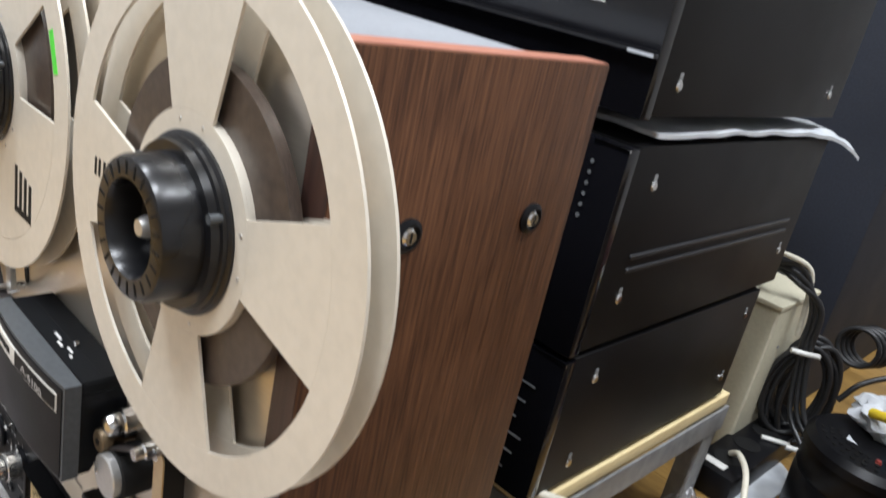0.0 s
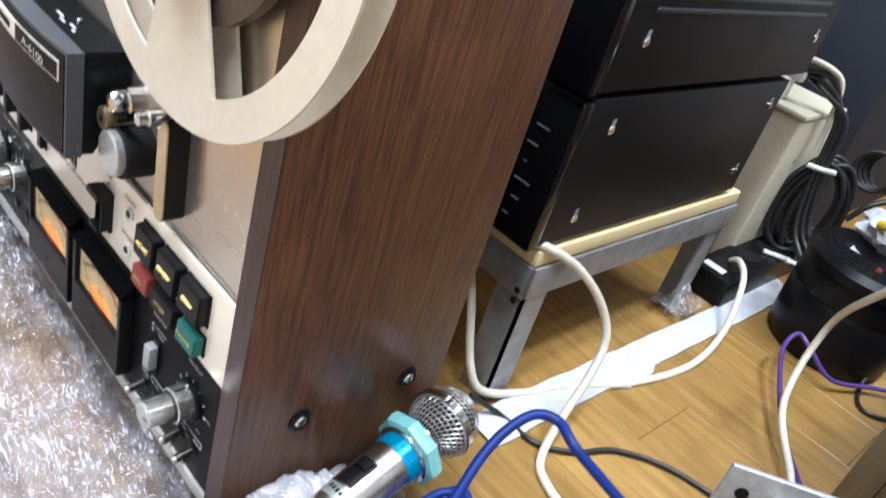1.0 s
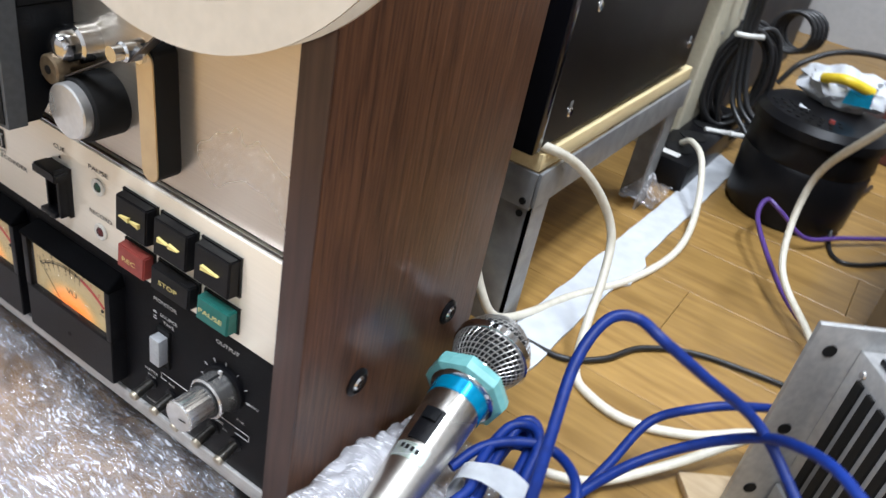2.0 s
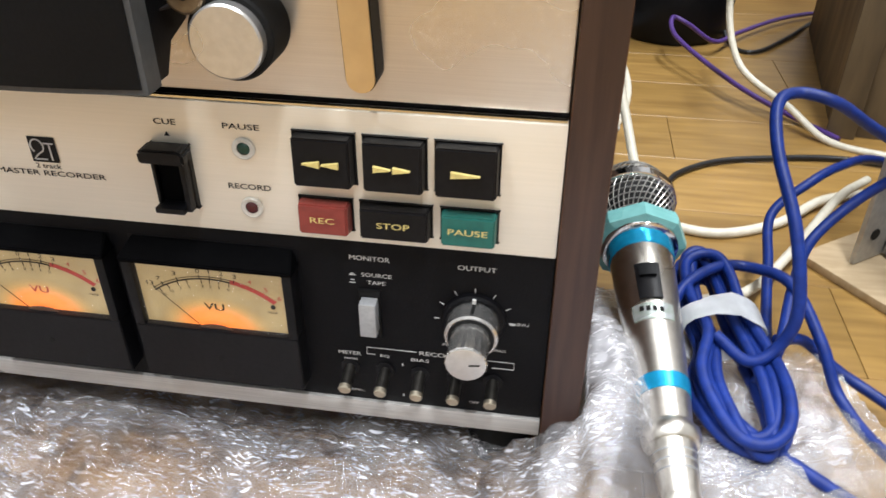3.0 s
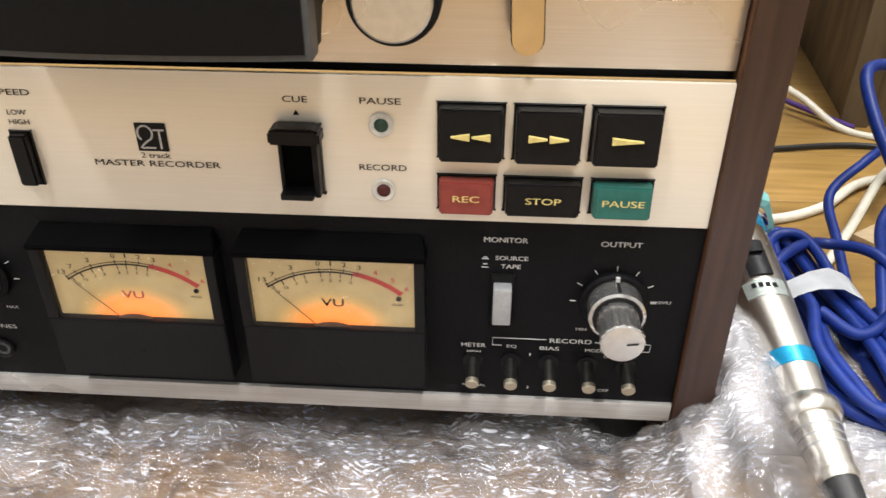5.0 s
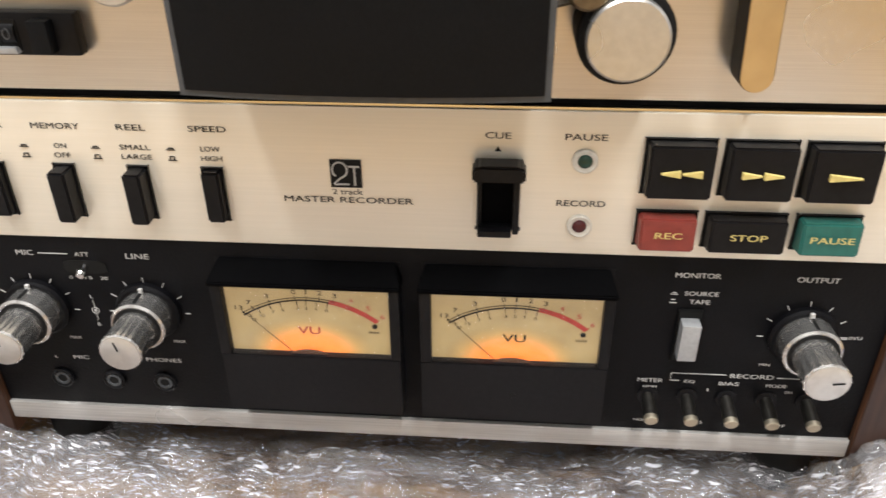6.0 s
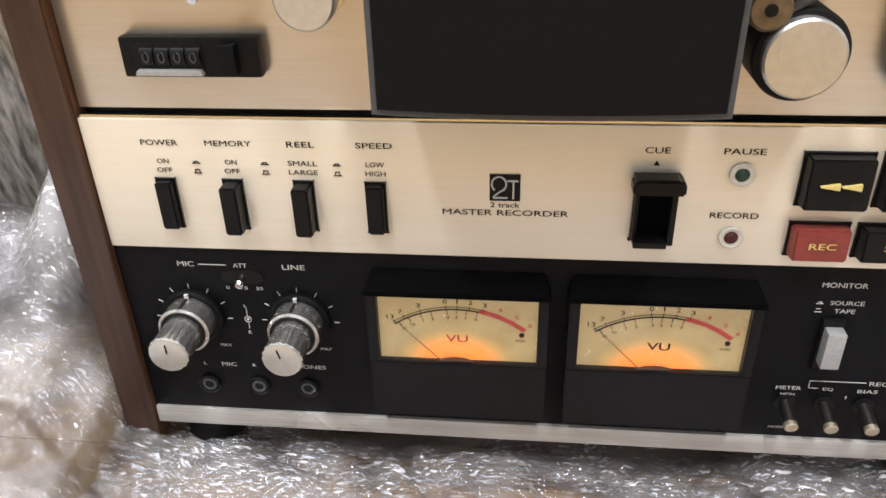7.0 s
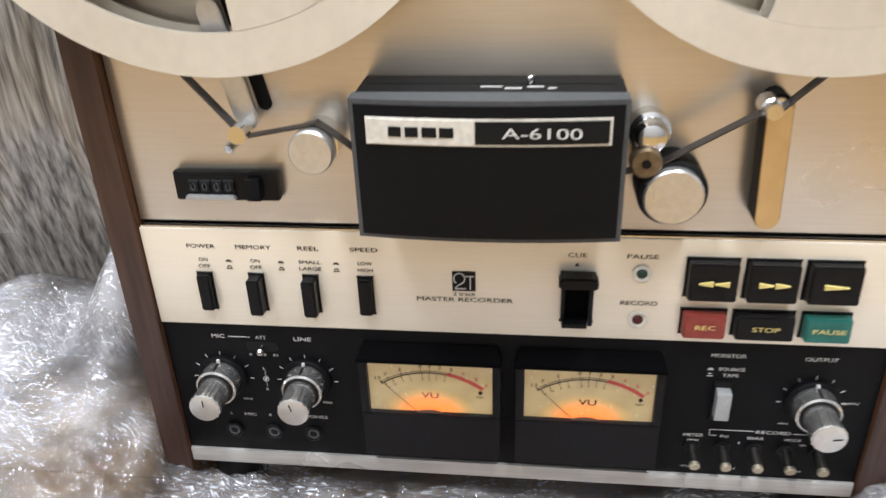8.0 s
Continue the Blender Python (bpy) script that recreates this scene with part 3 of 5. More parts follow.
def ticks(cx, cz, r0, r1, angles, w=0.0003):
    for a in angles:
        a = radians(a)
        line_mark(cx + r0 * math.sin(a), cz + r0 * math.cos(a), cx + r1 * math.sin(a), cz + r1 * math.cos(a), w, YB, PAINT_W, black, "tick")


def knob(cx, cz, mark):
    base = part("control_knob", turned([(0, 0.0146), (0.0025, 0.0146), (0.0035, 0.0134)], (cx, YB, cz), (0, -1, 0), 48), PANEL, black, "chrome double knob on a black skirt")
    part("outer_ring", turned([(0.0030, 0.0119), (0.0125, 0.0119), (0.0132, 0.0112)], (cx, YB, cz), (0, -1, 0), 96, None, 16, 0.0002), KNOB, base, "ribbed chrome ring")
    part("ring_rim", turned([(0.0122, 0.0121), (0.0135, 0.0121), (0.0143, 0.0112)], (cx, YB, cz), (0, -1, 0), 64), KNOB, base)
    part("ring_gap", turned([(0.0140, 0.0106), (0.0146, 0.0106)], (cx, YB, cz), (0, -1, 0), 48), INK, base)
    part("inner_knob", turned([(0.0140, 0.0089), (0.0288, 0.0089), (0.0290, 0.0093), (0.0310, 0.0093), (0.0316, 0.0087)], (cx, YB, cz), (0, -1, 0), 96, None, 16, 0.0003), KNOB, base, "ribbed chrome inner knob")
    part("knob_cap", turned([(0.0308, 0.0086), (0.0320, 0.0086), (0.0323, 0.0079)], (cx, YB, cz), (0, -1, 0), 48), SPUN, base, "flat spun aluminium cap")
    a = radians(mark)
    line_mark(cx + 0.0015 * math.sin(a), cz + 0.0015 * math.cos(a), cx + 0.0062 * math.sin(a), cz + 0.0062 * math.cos(a), 0.0006, YB - 0.0325, INK, base, "index_line")
    part("pointer", box(cx - 0.0008, cx + 0.0008, YB - 0.0048, YB - 0.0034, cz + 0.0108, cz + 0.0140), PAINT_W, base, smooth=0)
    part("groove", box(cx - 0.0007, cx + 0.0007, YB - 0.0125, YB - 0.0040, cz + 0.0110, cz + 0.0121), INK, base, smooth=0)


KZ = 0.1358
for cx, mark in ((-0.1712, 0), (-0.1192, -14), (0.1690, 82)):
    knob(cx, KZ, mark)
    ticks(cx, KZ - 0.0015, 0.0163, 0.0188, range(-90, 100, 30))
lettering("MIC", -0.1702, 0.1643, 0.0078, 0.0026, YB, PAINT_W, black)
bar(-0.1640, -0.1508, 0.1641, 0.1644, YB, PAINT_W, black)
lettering("ATT", -0.1443, 0.1642, 0.0065, 0.0022, YB, PAINT_W, black)
lettering("LINE", -0.1192, 0.1641, 0.0105, 0.0026, YB, PAINT_W, black)
slot = part("attenuator_slot", outline([(-0.1440 + 0.0098 * math.copysign(abs(math.cos(a)) ** 0.5, math.cos(a)), 0.1578 + 0.0034 * math.copysign(abs(math.sin(a)) ** 0.6, math.sin(a))) for a in [2 * math.pi * i / 28 for i in range(28)]], YB - 0.0004, YB + 0.0001), INK, black, "dark slot with a small chrome lever")
part("lever", turned([(0, 0.0016), (0.003, 0.0016), (0.0045, 0.0023), (0.006, 0.0018)], (-0.1440, YB, 0.1580), (0, -1, -0.25), 20), CHROME, slot, "small chrome lever")
for s, x in (("0", -0.1520), ("15", -0.1440), ("30", -0.1368)):
    lettering(s, x, 0.1520, 0.0016 * len(s), 0.0016, YB, PAINT_W, black)
lettering("L", -0.1452, 0.1418, 0.0014, 0.0018, YB, PAINT_W, black)
lettering("R", -0.1450, 0.1265, 0.0016, 0.0018, YB, PAINT_W, black)
part("dot_ring", tube([(-0.1450 + 0.0016 * math.sin(2 * math.pi * i / 16), YB - 0.0001, 0.1342 + 0.0016 * math.cos(2 * math.pi * i / 16)) for i in range(17)], 0.0002, seg=4, step=1), PAINT_W, black)
part("dot", rod(-0.1450, 0.1342, 0.0007, YB, YB - 0.0003, 14, 0.0001), PAINT_W, black)
bar(-0.1451, -0.1449, 0.1362, 0.1400, YB, PAINT_W, black)
bar(-0.1451, -0.1449, 0.1285, 0.1322, YB, PAINT_W, black)
for x in (-0.1585, -0.1085, 0.1815):
    lettering("MAX", x, 0.1182, 0.0056, 0.0015, YB, PAINT_W, black)
lettering("MIN", 0.1565, 0.1187, 0.0046, 0.0015, YB, PAINT_W, black)
lettering("0VU", 0.1912, 0.1350, 0.0056, 0.0016, YB, PAINT_W, black)
bar(0.1850, 0.1880, 0.1349, 0.1352, YB, PAINT_W, black)
lettering("L", -0.1712, 0.1062, 0.0014, 0.0017, YB, PAINT_W, black)
lettering("MIC", -0.1590, 0.1063, 0.0075, 0.0022, YB, PAINT_W, black)
lettering("R", -0.1462, 0.1063, 0.0016, 0.0017, YB, PAINT_W, black)
lettering("PHONES", -0.1185, 0.1066, 0.0170, 0.0022, YB, PAINT_W, black)
for x in (-0.1710, -0.1453, -0.1200):
    jack = part("jack_socket", turned([(0, 0.0054), (0.0010, 0.0054), (0.0015, 0.0047), (0.0008, 0.0038)], (x, YB, 0.0935), (0, -1, 0), 32), BLACK, black, "round black jack socket")
    part("socket_hole", turned([(0, 0.0036), (0.0011, 0.0036), (0.0012, 0.0024), (0.0006, 0.0022)], (x, YB, 0.0935), (0, -1, 0), 24), COVER_EDGE, jack)
    part("hole", rod(x, 0.0935, 0.0021, YB, YB - 0.0009, 20, 0.0001), INK, jack)
lettering("MONITOR", 0.1208, 0.1640, 0.0186, 0.0025, YB, PAINT_W, black)
lettering("SOURCE", 0.1236, 0.1550, 0.0140, 0.0021, YB, PAINT_W, black)
lettering("TAPE", 0.1234, 0.1508, 0.0086, 0.0021, YB, PAINT_W, black)
for z, up_h in ((0.1543, 0.0008), (0.1500, 0.0016)):
    bar(0.1108, 0.1138, z, z + 0.0003, YB, PAINT_W, black)
    bar(0.1114, 0.1132, z + up_h, z + up_h + 0.0003, YB, PAINT_W, black)
lettering("OUTPUT", 0.1694, 0.1637, 0.0172, 0.0025, YB, PAINT_W, black)
mon = part("monitor_switch", box(0.1153, 0.1252, YB, YB - 0.0012, 0.1200, 0.1470, 0.0004), INK, black, "silver rocker in a black frame")
part("rocker", box(0.1163, 0.1242, YB - 0.0075, YB - 0.0010, 0.1245, 0.1432, 0.0006), SILVER_KEY, mon, "silver rocker")
lettering("METER", 0.1083, 0.1073, 0.0112, 0.0021, YB, PAINT_W, black)
lettering("HIGH", 0.1085, 0.1036, 0.0062, 0.0014, YB, PAINT_W, black)
lettering("NORMAL", 0.1090, 0.0832, 0.0110, 0.0014, YB, PAINT_W, black)
lettering("EQ", 0.1258, 0.1073, 0.0046, 0.0019, YB, PAINT_W, black)
lettering("BIAS", 0.1432, 0.1070, 0.0088, 0.0020, YB, PAINT_W, black)
lettering("MODE", 0.1640, 0.1068, 0.0090, 0.0018, YB, PAINT_W, black)
lettering("ON", 0.1700, 0.1034, 0.0034, 0.0014, YB, PAINT_W, black)
lettering("OFF", 0.1700, 0.0832, 0.0050, 0.0015, YB, PAINT_W, black)
lettering("1", 0.1345, 0.1030, 0.0006, 0.0016, YB, PAINT_W, black)
lettering("2", 0.1345, 0.0832, 0.0013, 0.0016, YB, PAINT_W, black)
lettering("RECORD", 0.1525, 0.1116, 0.0190, 0.0024, YB, PAINT_W, black)
for xa, za, xb, zb in ((0.1170, 0.1120, 0.1415, 0.1120), (0.1170, 0.1120, 0.1170, 0.1078), (0.1170, 0.1078, 0.1212, 0.1078), (0.1635, 0.1114, 0.1885, 0.1114), (0.1885, 0.1114, 0.1885, 0.1072), (0.1885, 0.1072, 0.1780, 0.1072)):
    line_mark(xa, za, xb, zb, 0.00025, YB, PAINT_W, black)
for x in (0.1082, 0.1257, 0.1433, 0.1610, 0.1788):
    tog = part("toggle_switch", turned([(0, 0.0047), (0.0006, 0.0047), (0.0008, 0.0040)], (x, YB, 0.0985), (0, -1, 0), 24), BLACK, black, "small black toggle with a silver tip")
    part("toggle", turned([(0, 0.0026), (0.004, 0.0029), (0.0118, 0.0031)], (x, YB, 0.0985), (0, -1, -0.25), 22), GUNMETAL, tog, "dark metal lever")
    part("tip", turned([(0.0118, 0.0031), (0.0138, 0.0031), (0.0143, 0.0027)], (x, YB, 0.0985), (0, -1, -0.25), 22), BRASSY, tog, "pale metal tip")


# level meters
def level_meter(x0, x1, red_light):
    z0, z1, yf = 0.0885, 0.1658, -0.0105
    meter = part("level_meter", box(x0, x1, YB + 0.0006, YB, z0, z1), BLACK, black, "black meter housing with a lit amber dial")
    wx0, wx1, wz0, wz1 = x0 + 0.0048, x1 - 0.0045, 0.1210, 0.1575
    # the housing round the window
    bm = bmesh.new()
    front = [bm.verts.new(p) for p in ((x0 - 0.0008, yf - 0.0010, wz1), (x1 + 0.0008, yf - 0.0010, wz1), (x1 + 0.0008, yf - 0.0010, wz1 + 0.0022), (x0 - 0.0008, yf - 0.0010, wz1 + 0.0022))]
    rear = [bm.verts.new(p) for p in ((x0 - 0.0008, YB, wz1), (x1 + 0.0008, YB, wz1), (x1 - 0.0022, YB, z1), (x0 + 0.0022, YB, z1))]
    bm.faces.new(front)
    bm.faces.new(rear[::-1])
    for k in range(4):
        bm.faces.new((front[(k + 1) % 4], front[k], rear[k], rear[(k + 1) % 4]))
    bmesh.ops.recalc_face_normals(bm, faces=bm.faces)
    bmesh.ops.bevel(bm, geom=bm.edges[:], offset=0.0005, segments=2, affect="EDGES")
    part("hood", bm, HOOD, meter, "black sloping hood over the dial")
    bm = outline([(x0, z0), (x1, z0), (x1, wz0), (x0, wz0)], yf, YB, bevel=0.0005)
    part("lower_housing", bm, BLACK, meter)
    part("side_frame", box(x0, wx0, yf, YB, wz0 - 0.0002, wz1 + 0.0002, 0.0004), BLACK, meter)
    part("side_frame", box(wx1, x1, yf, YB, wz0 - 0.0002, wz1 + 0.0002, 0.0004), BLACK, meter)
    part("adjust_screw", rod((x0 + x1) / 2, 0.1040, 0.0016, yf, yf - 0.0003, 20, 0.0001), INK, meter)
    cx, yc = (wx0 + wx1) / 2 - 0.001, yf + 0.0040
    bm = box(wx0 - 0.001 - cx, wx1 + 0.001 - cx, 0.0, 0.0012, 0.0, wz1 - wz0 + 0.002)
    card = part("dial_card", bm, CARD_VU, meter, "amber lit dial card", smooth=0)
    card.location = (cx, yc, wz0 - 0.001)
    bpy.context.view_layer.update()
    yd = yc - 0.0003
    # the scale: a black arc that turns red, with strokes and numbers
    px, pz, r = cx + 0.0005, wz0 - 0.0200, 0.0482

    def at(a, rr):
        return px + rr * math.sin(radians(a)), pz + rr * math.cos(radians(a))

    def arc(a0, a1, r0, r1, material, name):
        n = 20
        pts = [at(a0 + (a1 - a0) * i / n, r0) for i in range(n + 1)] + [at(a1 - (a1 - a0) * i / n, r1) for i in range(n + 1)]
        part(name, outline(pts, yd - 0.0001, yd + 0.0001), material, meter, smooth=0)

    arc(-36, 12, r - 0.0004, r + 0.0003, INK, "scale_arc")
    arc(12, 39, r - 0.0006, r + 0.0016, RED_INK, "red_arc")
    arc(-36, 12, r + 0.0011, r + 0.0014, INK, "scale_arc")
    for a, s in ((-35, "13"), (-29, "7"), (-19, "3"), (-5.5, "0"), (0.5, "1"), (7, "2"), (14, "3"), (22, "4"), (31, "5"), (39, "6")):
        m = INK if a < 15 else RED_INK
        (xa, za), (xb, zb) = at(a, r + 0.0003), at(a, r + 0.0022)
        line_mark(xa, za, xb, zb, 0.0003, yd, m, meter, "stroke")
        tx, tz = at(a, r + 0.0044)
        lettering(s, tx, tz, 0.0006 if s == "1" else 0.0015 * len(s) + 0.0003, 0.0023, yd - 0.0001, m, meter)
    for a, s in ((-33, "20"), (-27, "10"), (-20, "7"), (-14, "5"), (-5, "3"), (0, "2"), (5.5, "1"), (11.5, "0")):
        (xa, za), (xb, zb) = at(a, r - 0.0004), at(a, r - 0.0026)
        line_mark(xa, za, xb, zb, 0.0003, yd, INK, meter, "stroke")
        tx, tz = at(a, r - 0.0042)
        lettering(s, tx, tz, 0.0004 if s == "1" else 0.0009 * len(s) + 0.0003, 0.0015, yd - 0.0001, INK, meter)
    lettering("VU", cx + 0.0005, wz0 + 0.0122, 0.0100, 0.0040, yd - 0.0001, INK if not red_light else RED_INK, meter)
    part("peak_lamp", rod(cx + 0.0300, wz0 + 0.0155, 0.0012, yd, yd - 0.0006, 16, 0.0002), INK, meter)
    lettering("PEAK", cx + 0.0297, wz0 + 0.0122, 0.0050, 0.0012, yd - 0.0001, INK, meter)
    bar(wx0 + 0.0010, wx0 + 0.0030, wz1 - 0.0022, wz1 - 0.0019, yd, INK, meter)
    bar(wx1 - 0.0030, wx1 - 0.0012, wz1 - 0.0022, wz1 - 0.0019, yd, RED_INK, meter)
    bar(wx1 - 0.0022, wx1 - 0.0020, wz1 - 0.0030, wz1 - 0.0011, yd, RED_INK, meter)
    part("needle", outline([(px - 0.0071, wz0 - 0.0005), (px - 0.0066, wz0 - 0.0005), (wx0 + 0.0075, wz0 + 0.0218), (wx0 + 0.0073, wz0 + 0.0219)], yd - 0.0012, yd - 0.0010), INK, meter, "thin black needle", smooth=0)
    part("needle_boss", outline([(cx + 0.0085 * math.cos(radians(a)), wz0 - 0.0006 + 0.0030 * math.sin(radians(a))) for a in range(0, 181, 12)], yd - 0.0016, yd - 0.0012), BROWN_BOSS, meter)
    pane = part("dial_window", box(wx0, wx1, yf + 0.0012, yf + 0.0017, wz0, wz1), GLASS, meter, "clear dial window")
    pane.visible_shadow = False


RED_INK = mat("red_ink", (0.50, 0.045, 0.035), scale=300, rough=0.6)
BROWN_BOSS = mat("brown_boss", (0.10, 0.04, 0.015), scale=300, rough=0.6)
level_meter(-0.0848, -0.0035, True)
level_meter(0.0052, 0.0868, False)

# head cover
cover = part("head_cover", box(-0.056, 0.039, -0.030, 0.003, 0.2600, 0.3170), COVER, deck, "charcoal head cover with a name plate")
N = 20


def cover_y(u):
    return -0.0365 - 0.0040 * (1 - u * u)


def bowed(x0, x1, z0, z1, back, inset, bm=None):
    """A slab with a gently bowed front."""
    bm = bm or bmesh.new()
    cols = []
    for i in range(N + 1):
        u = -1 + 2 * i / N
        x = (x0 + x1) / 2 + u * (x1 - x0) / 2
        cols.append([bm.verts.new((x, cover_y(u) + inset, z0)), bm.verts.new((x, cover_y(u) + inset, z1)), bm.verts.new((x, back, z1)), bm.verts.new((x, back, z0))])
    for a, b in zip(cols, cols[1:]):
        for k in range(4):
            bm.faces.new((a[k], a[(k + 1) % 4], b[(k + 1) % 4], b[k]))
    bm.faces.new(cols[0])
    bm.faces.new(cols[-1][::-1])
    bmesh.ops.recalc_face_normals(bm, faces=bm.faces)
    return bm


part("front_shell", bowed(-0.0700, 0.0530, 0.2515, 0.3195, -0.026, 0.0006), COVER_EDGE, cover, "grey edged front shell", smooth=20)
part("front_panel", bowed(-0.0678, 0.0508, 0.2537, 0.3172, -0.030, -0.0003), COVER, cover, "dark front panel", smooth=20)
part("upper_shell", outline([(-0.0698, 0.3100), (0.0528, 0.3100), (0.0528, 0.3192), (-0.0698, 0.3192)], -0.0262, 0.0028, bevel=0.0012), COVER, cover, "dark upper shell")
for xs in (-0.0696, 0.0492):
    bm = outline([(-0.0262, 0.2530), (-0.0190, 0.2530), (-0.0120, 0.2640), (0.0028, 0.2680), (0.0028, 0.3105), (-0.0262, 0.3105)], 0.0, 0.0034)
    for v in bm.verts:
        v.co = Vector((xs + v.co.y, v.co.x, v.co.z))
    bmesh.ops.recalc_face_normals(bm, faces=bm.faces)
    part("side_shell", bm, COVER, cover, smooth=0)
for k, (a, b) in enumerate(((-0.038, -0.020), (-0.018, -0.004), (0.0, 0.014), (0.017, 0.024))):
    part("print_line", box(a * 0.55 + 0.0085, b * 0.55 + 0.0085, -0.0180 - 0.0025 * (k % 2), -0.0165 - 0.0025 * (k % 2), 0.3191, 0.3195), PAINT_W, cover, smooth=0)
part("adjust_pin", turned([(0, 0.0018), (0.0035, 0.0018), (0.0042, 0.0012)], (0.0100, -0.0125, 0.3190), (0, 0, 1), 18), CHROME, cover, "small chrome pin")
part("seam", box(-0.066, 0.049, -0.0125, -0.0119, 0.3190, 0.3194), INK, cover, smooth=0)


def badge_piece(xa, xb, z0, z1, material, y, name, label=""):
    bm = bmesh.new()
    n = 6
    cols = []
    for i in range(n + 1):
        x = xa + (xb - xa) * i / n
        yy = cover_y((x + 0.0085) / 0.0615) - y
        cols.append([bm.verts.new(p) for p in ((x, yy, z0), (x, yy, z1), (x, yy + 0.0006, z1), (x, yy + 0.0006, z0))])
    for a, b in zip(cols, cols[1:]):
        for k in range(4):
            bm.faces.new((a[k], a[(k + 1) % 4], b[(k + 1) % 4], b[k]))
    bm.faces.new(cols[0])
    bm.faces.new(cols[-1][::-1])
    bmesh.ops.recalc_face_normals(bm, faces=bm.faces)
    return part(name, bm, material, badge, label, smooth=0)


badge = cover
badge = badge_piece(-0.0625, 0.0458, 0.2993, 0.3120, NAME_SILVER, 0.0007, "name_plate", "bright framed name plate")
badge_piece(-0.0618, -0.0139, 0.3000, 0.3113, NAME_SILVER, 0.0012, "silver_field", "silver field with a dark word mark")
badge_piece(-0.0132, 0.0446, 0.3005, 0.3108, INK, 0.0012, "black_field")
for xa, xb in ((-0.0520, -0.0462), (-0.0444, -0.0386), (-0.0368, -0.0304), (-0.0290, -0.0228)):
    badge_piece(xa, xb, 0.3035, 0.3080, INK, 0.0016, "word_mark")
lettering("A-6100", 0.0155, 0.3057, 0.0345, 0.0050, -0.0419, PAINT_W, badge)

# counter
counter = part("counter", box(-0.1758, -0.1195, -0.0030, 0.0030, 0.2535, 0.2697, 0.0012), BLACK, deck, "black tape counter with a reset button")
part("window", box(-0.1700, -0.1420, -0.0034, -0.0029, 0.2562, 0.2672), INK, counter)
for k in range(4):
    x = -0.1675 + k * 0.0064
    wheel = part("number_wheel", turned([(0, 0.0052), (0.0054, 0.0052)], (x, 0.0004, 0.2620), (1, 0, 0), 24), BLACK, counter)
    part("digit", tube([(x + 0.0027 + 0.0012 * math.sin(a), -0.0049, 0.2622 + 0.0020 * math.cos(a)) for a in [2 * math.pi * i / (7 + k % 2) for i in range(7 + k % 2)]], 0.0003, seg=4, step=3), COVER_EDGE, wheel)
part("sill", outline([(-0.1700, 0.2550), (-0.1420, 0.2550), (-0.1430, 0.2572), (-0.1690, 0.2572)], -0.0060, -0.0030, bevel=0.0003), SILVER_KEY, counter)
part("reset_button", box(-0.1352, -0.1275, -0.0085, -0.0030, 0.2555, 0.2678, 0.0010), COVER, counter, "dark grey reset button")

# transport parts on the deck plate
wheel = part("pinch_wheel", turned([(0, 0.0166), (0.018, 0.0166), (0.0190, 0.0158)], (0.0778, 0.003, 0.2672), (0, -1, 0), 48), RUBBER, deck, "black rubber pinch wheel with a silver cap")
part("cap", turned([(0.0180, 0.0140), (0.0235, 0.0140), (0.0242, 0.0132)], (0.0778, 0.003, 0.2672), (0, -1, 0), 48), SPUN, wheel, "silver cap")
capstan = part("capstan_housing", turned([(0, 0.0098), (0.010, 0.0098), (0.011, 0.0080), (0.016, 0.0080), (0.0195, 0.0066), (0.021, 0.0035)], (0.0660, 0.003, 0.2945), (0, -1, 0), 32), CHROME, deck, "chrome capstan post")
guide = part("tape_guide", turned([(0, 0.0045), (0.016, 0.0045), (0.0162, 0.0074), (0.0220, 0.0074), (0.0228, 0.0064)], (0.0640, 0.003, 0.2835), (0, -1, 0), 28), GUIDE_CAP, deck, "small brown capped tape guide")
part("guide_eye", turned([(0.0226, 0.0022), (0.0232, 0.0022)], (0.0640, 0.003, 0.2835), (0, -1, 0), 18), INK, guide)
roller = part("impedance_roller", turned([(0, 0.0112), (0.012, 0.0112), (0.0125, 0.0098), (0.018, 0.0098)], (-0.0945, 0.003, 0.2875), (0, -1, 0), 40), CHROME, deck, "chrome tape roller with a silver cap")
part("cap", turned([(0.017, 0.0113), (0.023, 0.0113), (0.0242, 0.0104)], (-0.0945, 0.003, 0.2875), (0, -1, 0), 40), SPUN, roller, "flat silver cap")


def capsule(xa, za, xb, zb, w):
    d = Vector((xb - xa, zb - za)).normalized()
    s = math.atan2(d.y, d.x)
    pts = []
    for (cx, cz), start in (((xb, zb), s - math.pi / 2), ((xa, za), s + math.pi / 2)):
        pts += [(cx + w * math.cos(start + math.pi * i / 10), cz + w * math.sin(start + math.pi * i / 10)) for i in range(11)]
    return pts


# a solid black block makes the lever's thick dark sides
slot = part("tension_slot", outline(capsule(0.1245, 0.2527, 0.1219, 0.3080, 0.0060), -0.0098, 0.0031), INK, deck, "thick black-sided lever block with a champagne front", smooth=0)
part("tension_lever", outline(capsule(0.1245, 0.2525, 0.1220, 0.3060, 0.0056), -0.0108, -0.0098, bevel=0.0002), GOLD, slot, "champagne coloured tension lever")
part("lever_pivot", turned([(0, 0.0040), (0.016, 0.0040)], (0.1205, 0.003, 0.3090), (0, -1, 0), 24), CHROME, slot)
part("lever_roller", turned([(0.010, 0.0046), (0.020, 0.0046), (0.021, 0.0036), (0.026, 0.0036)], (0.1160, 0.003, 0.3095), (0, -1, 0), 24), CHROME, slot, "small chrome guide roller")
slot = part("tension_slot", outline(capsule(-0.1220, 0.3050, -0.1330, 0.3560, 0.0036), 0.0024, 0.0031), INK, deck, "dark slot with a silver tension arm", smooth=0)
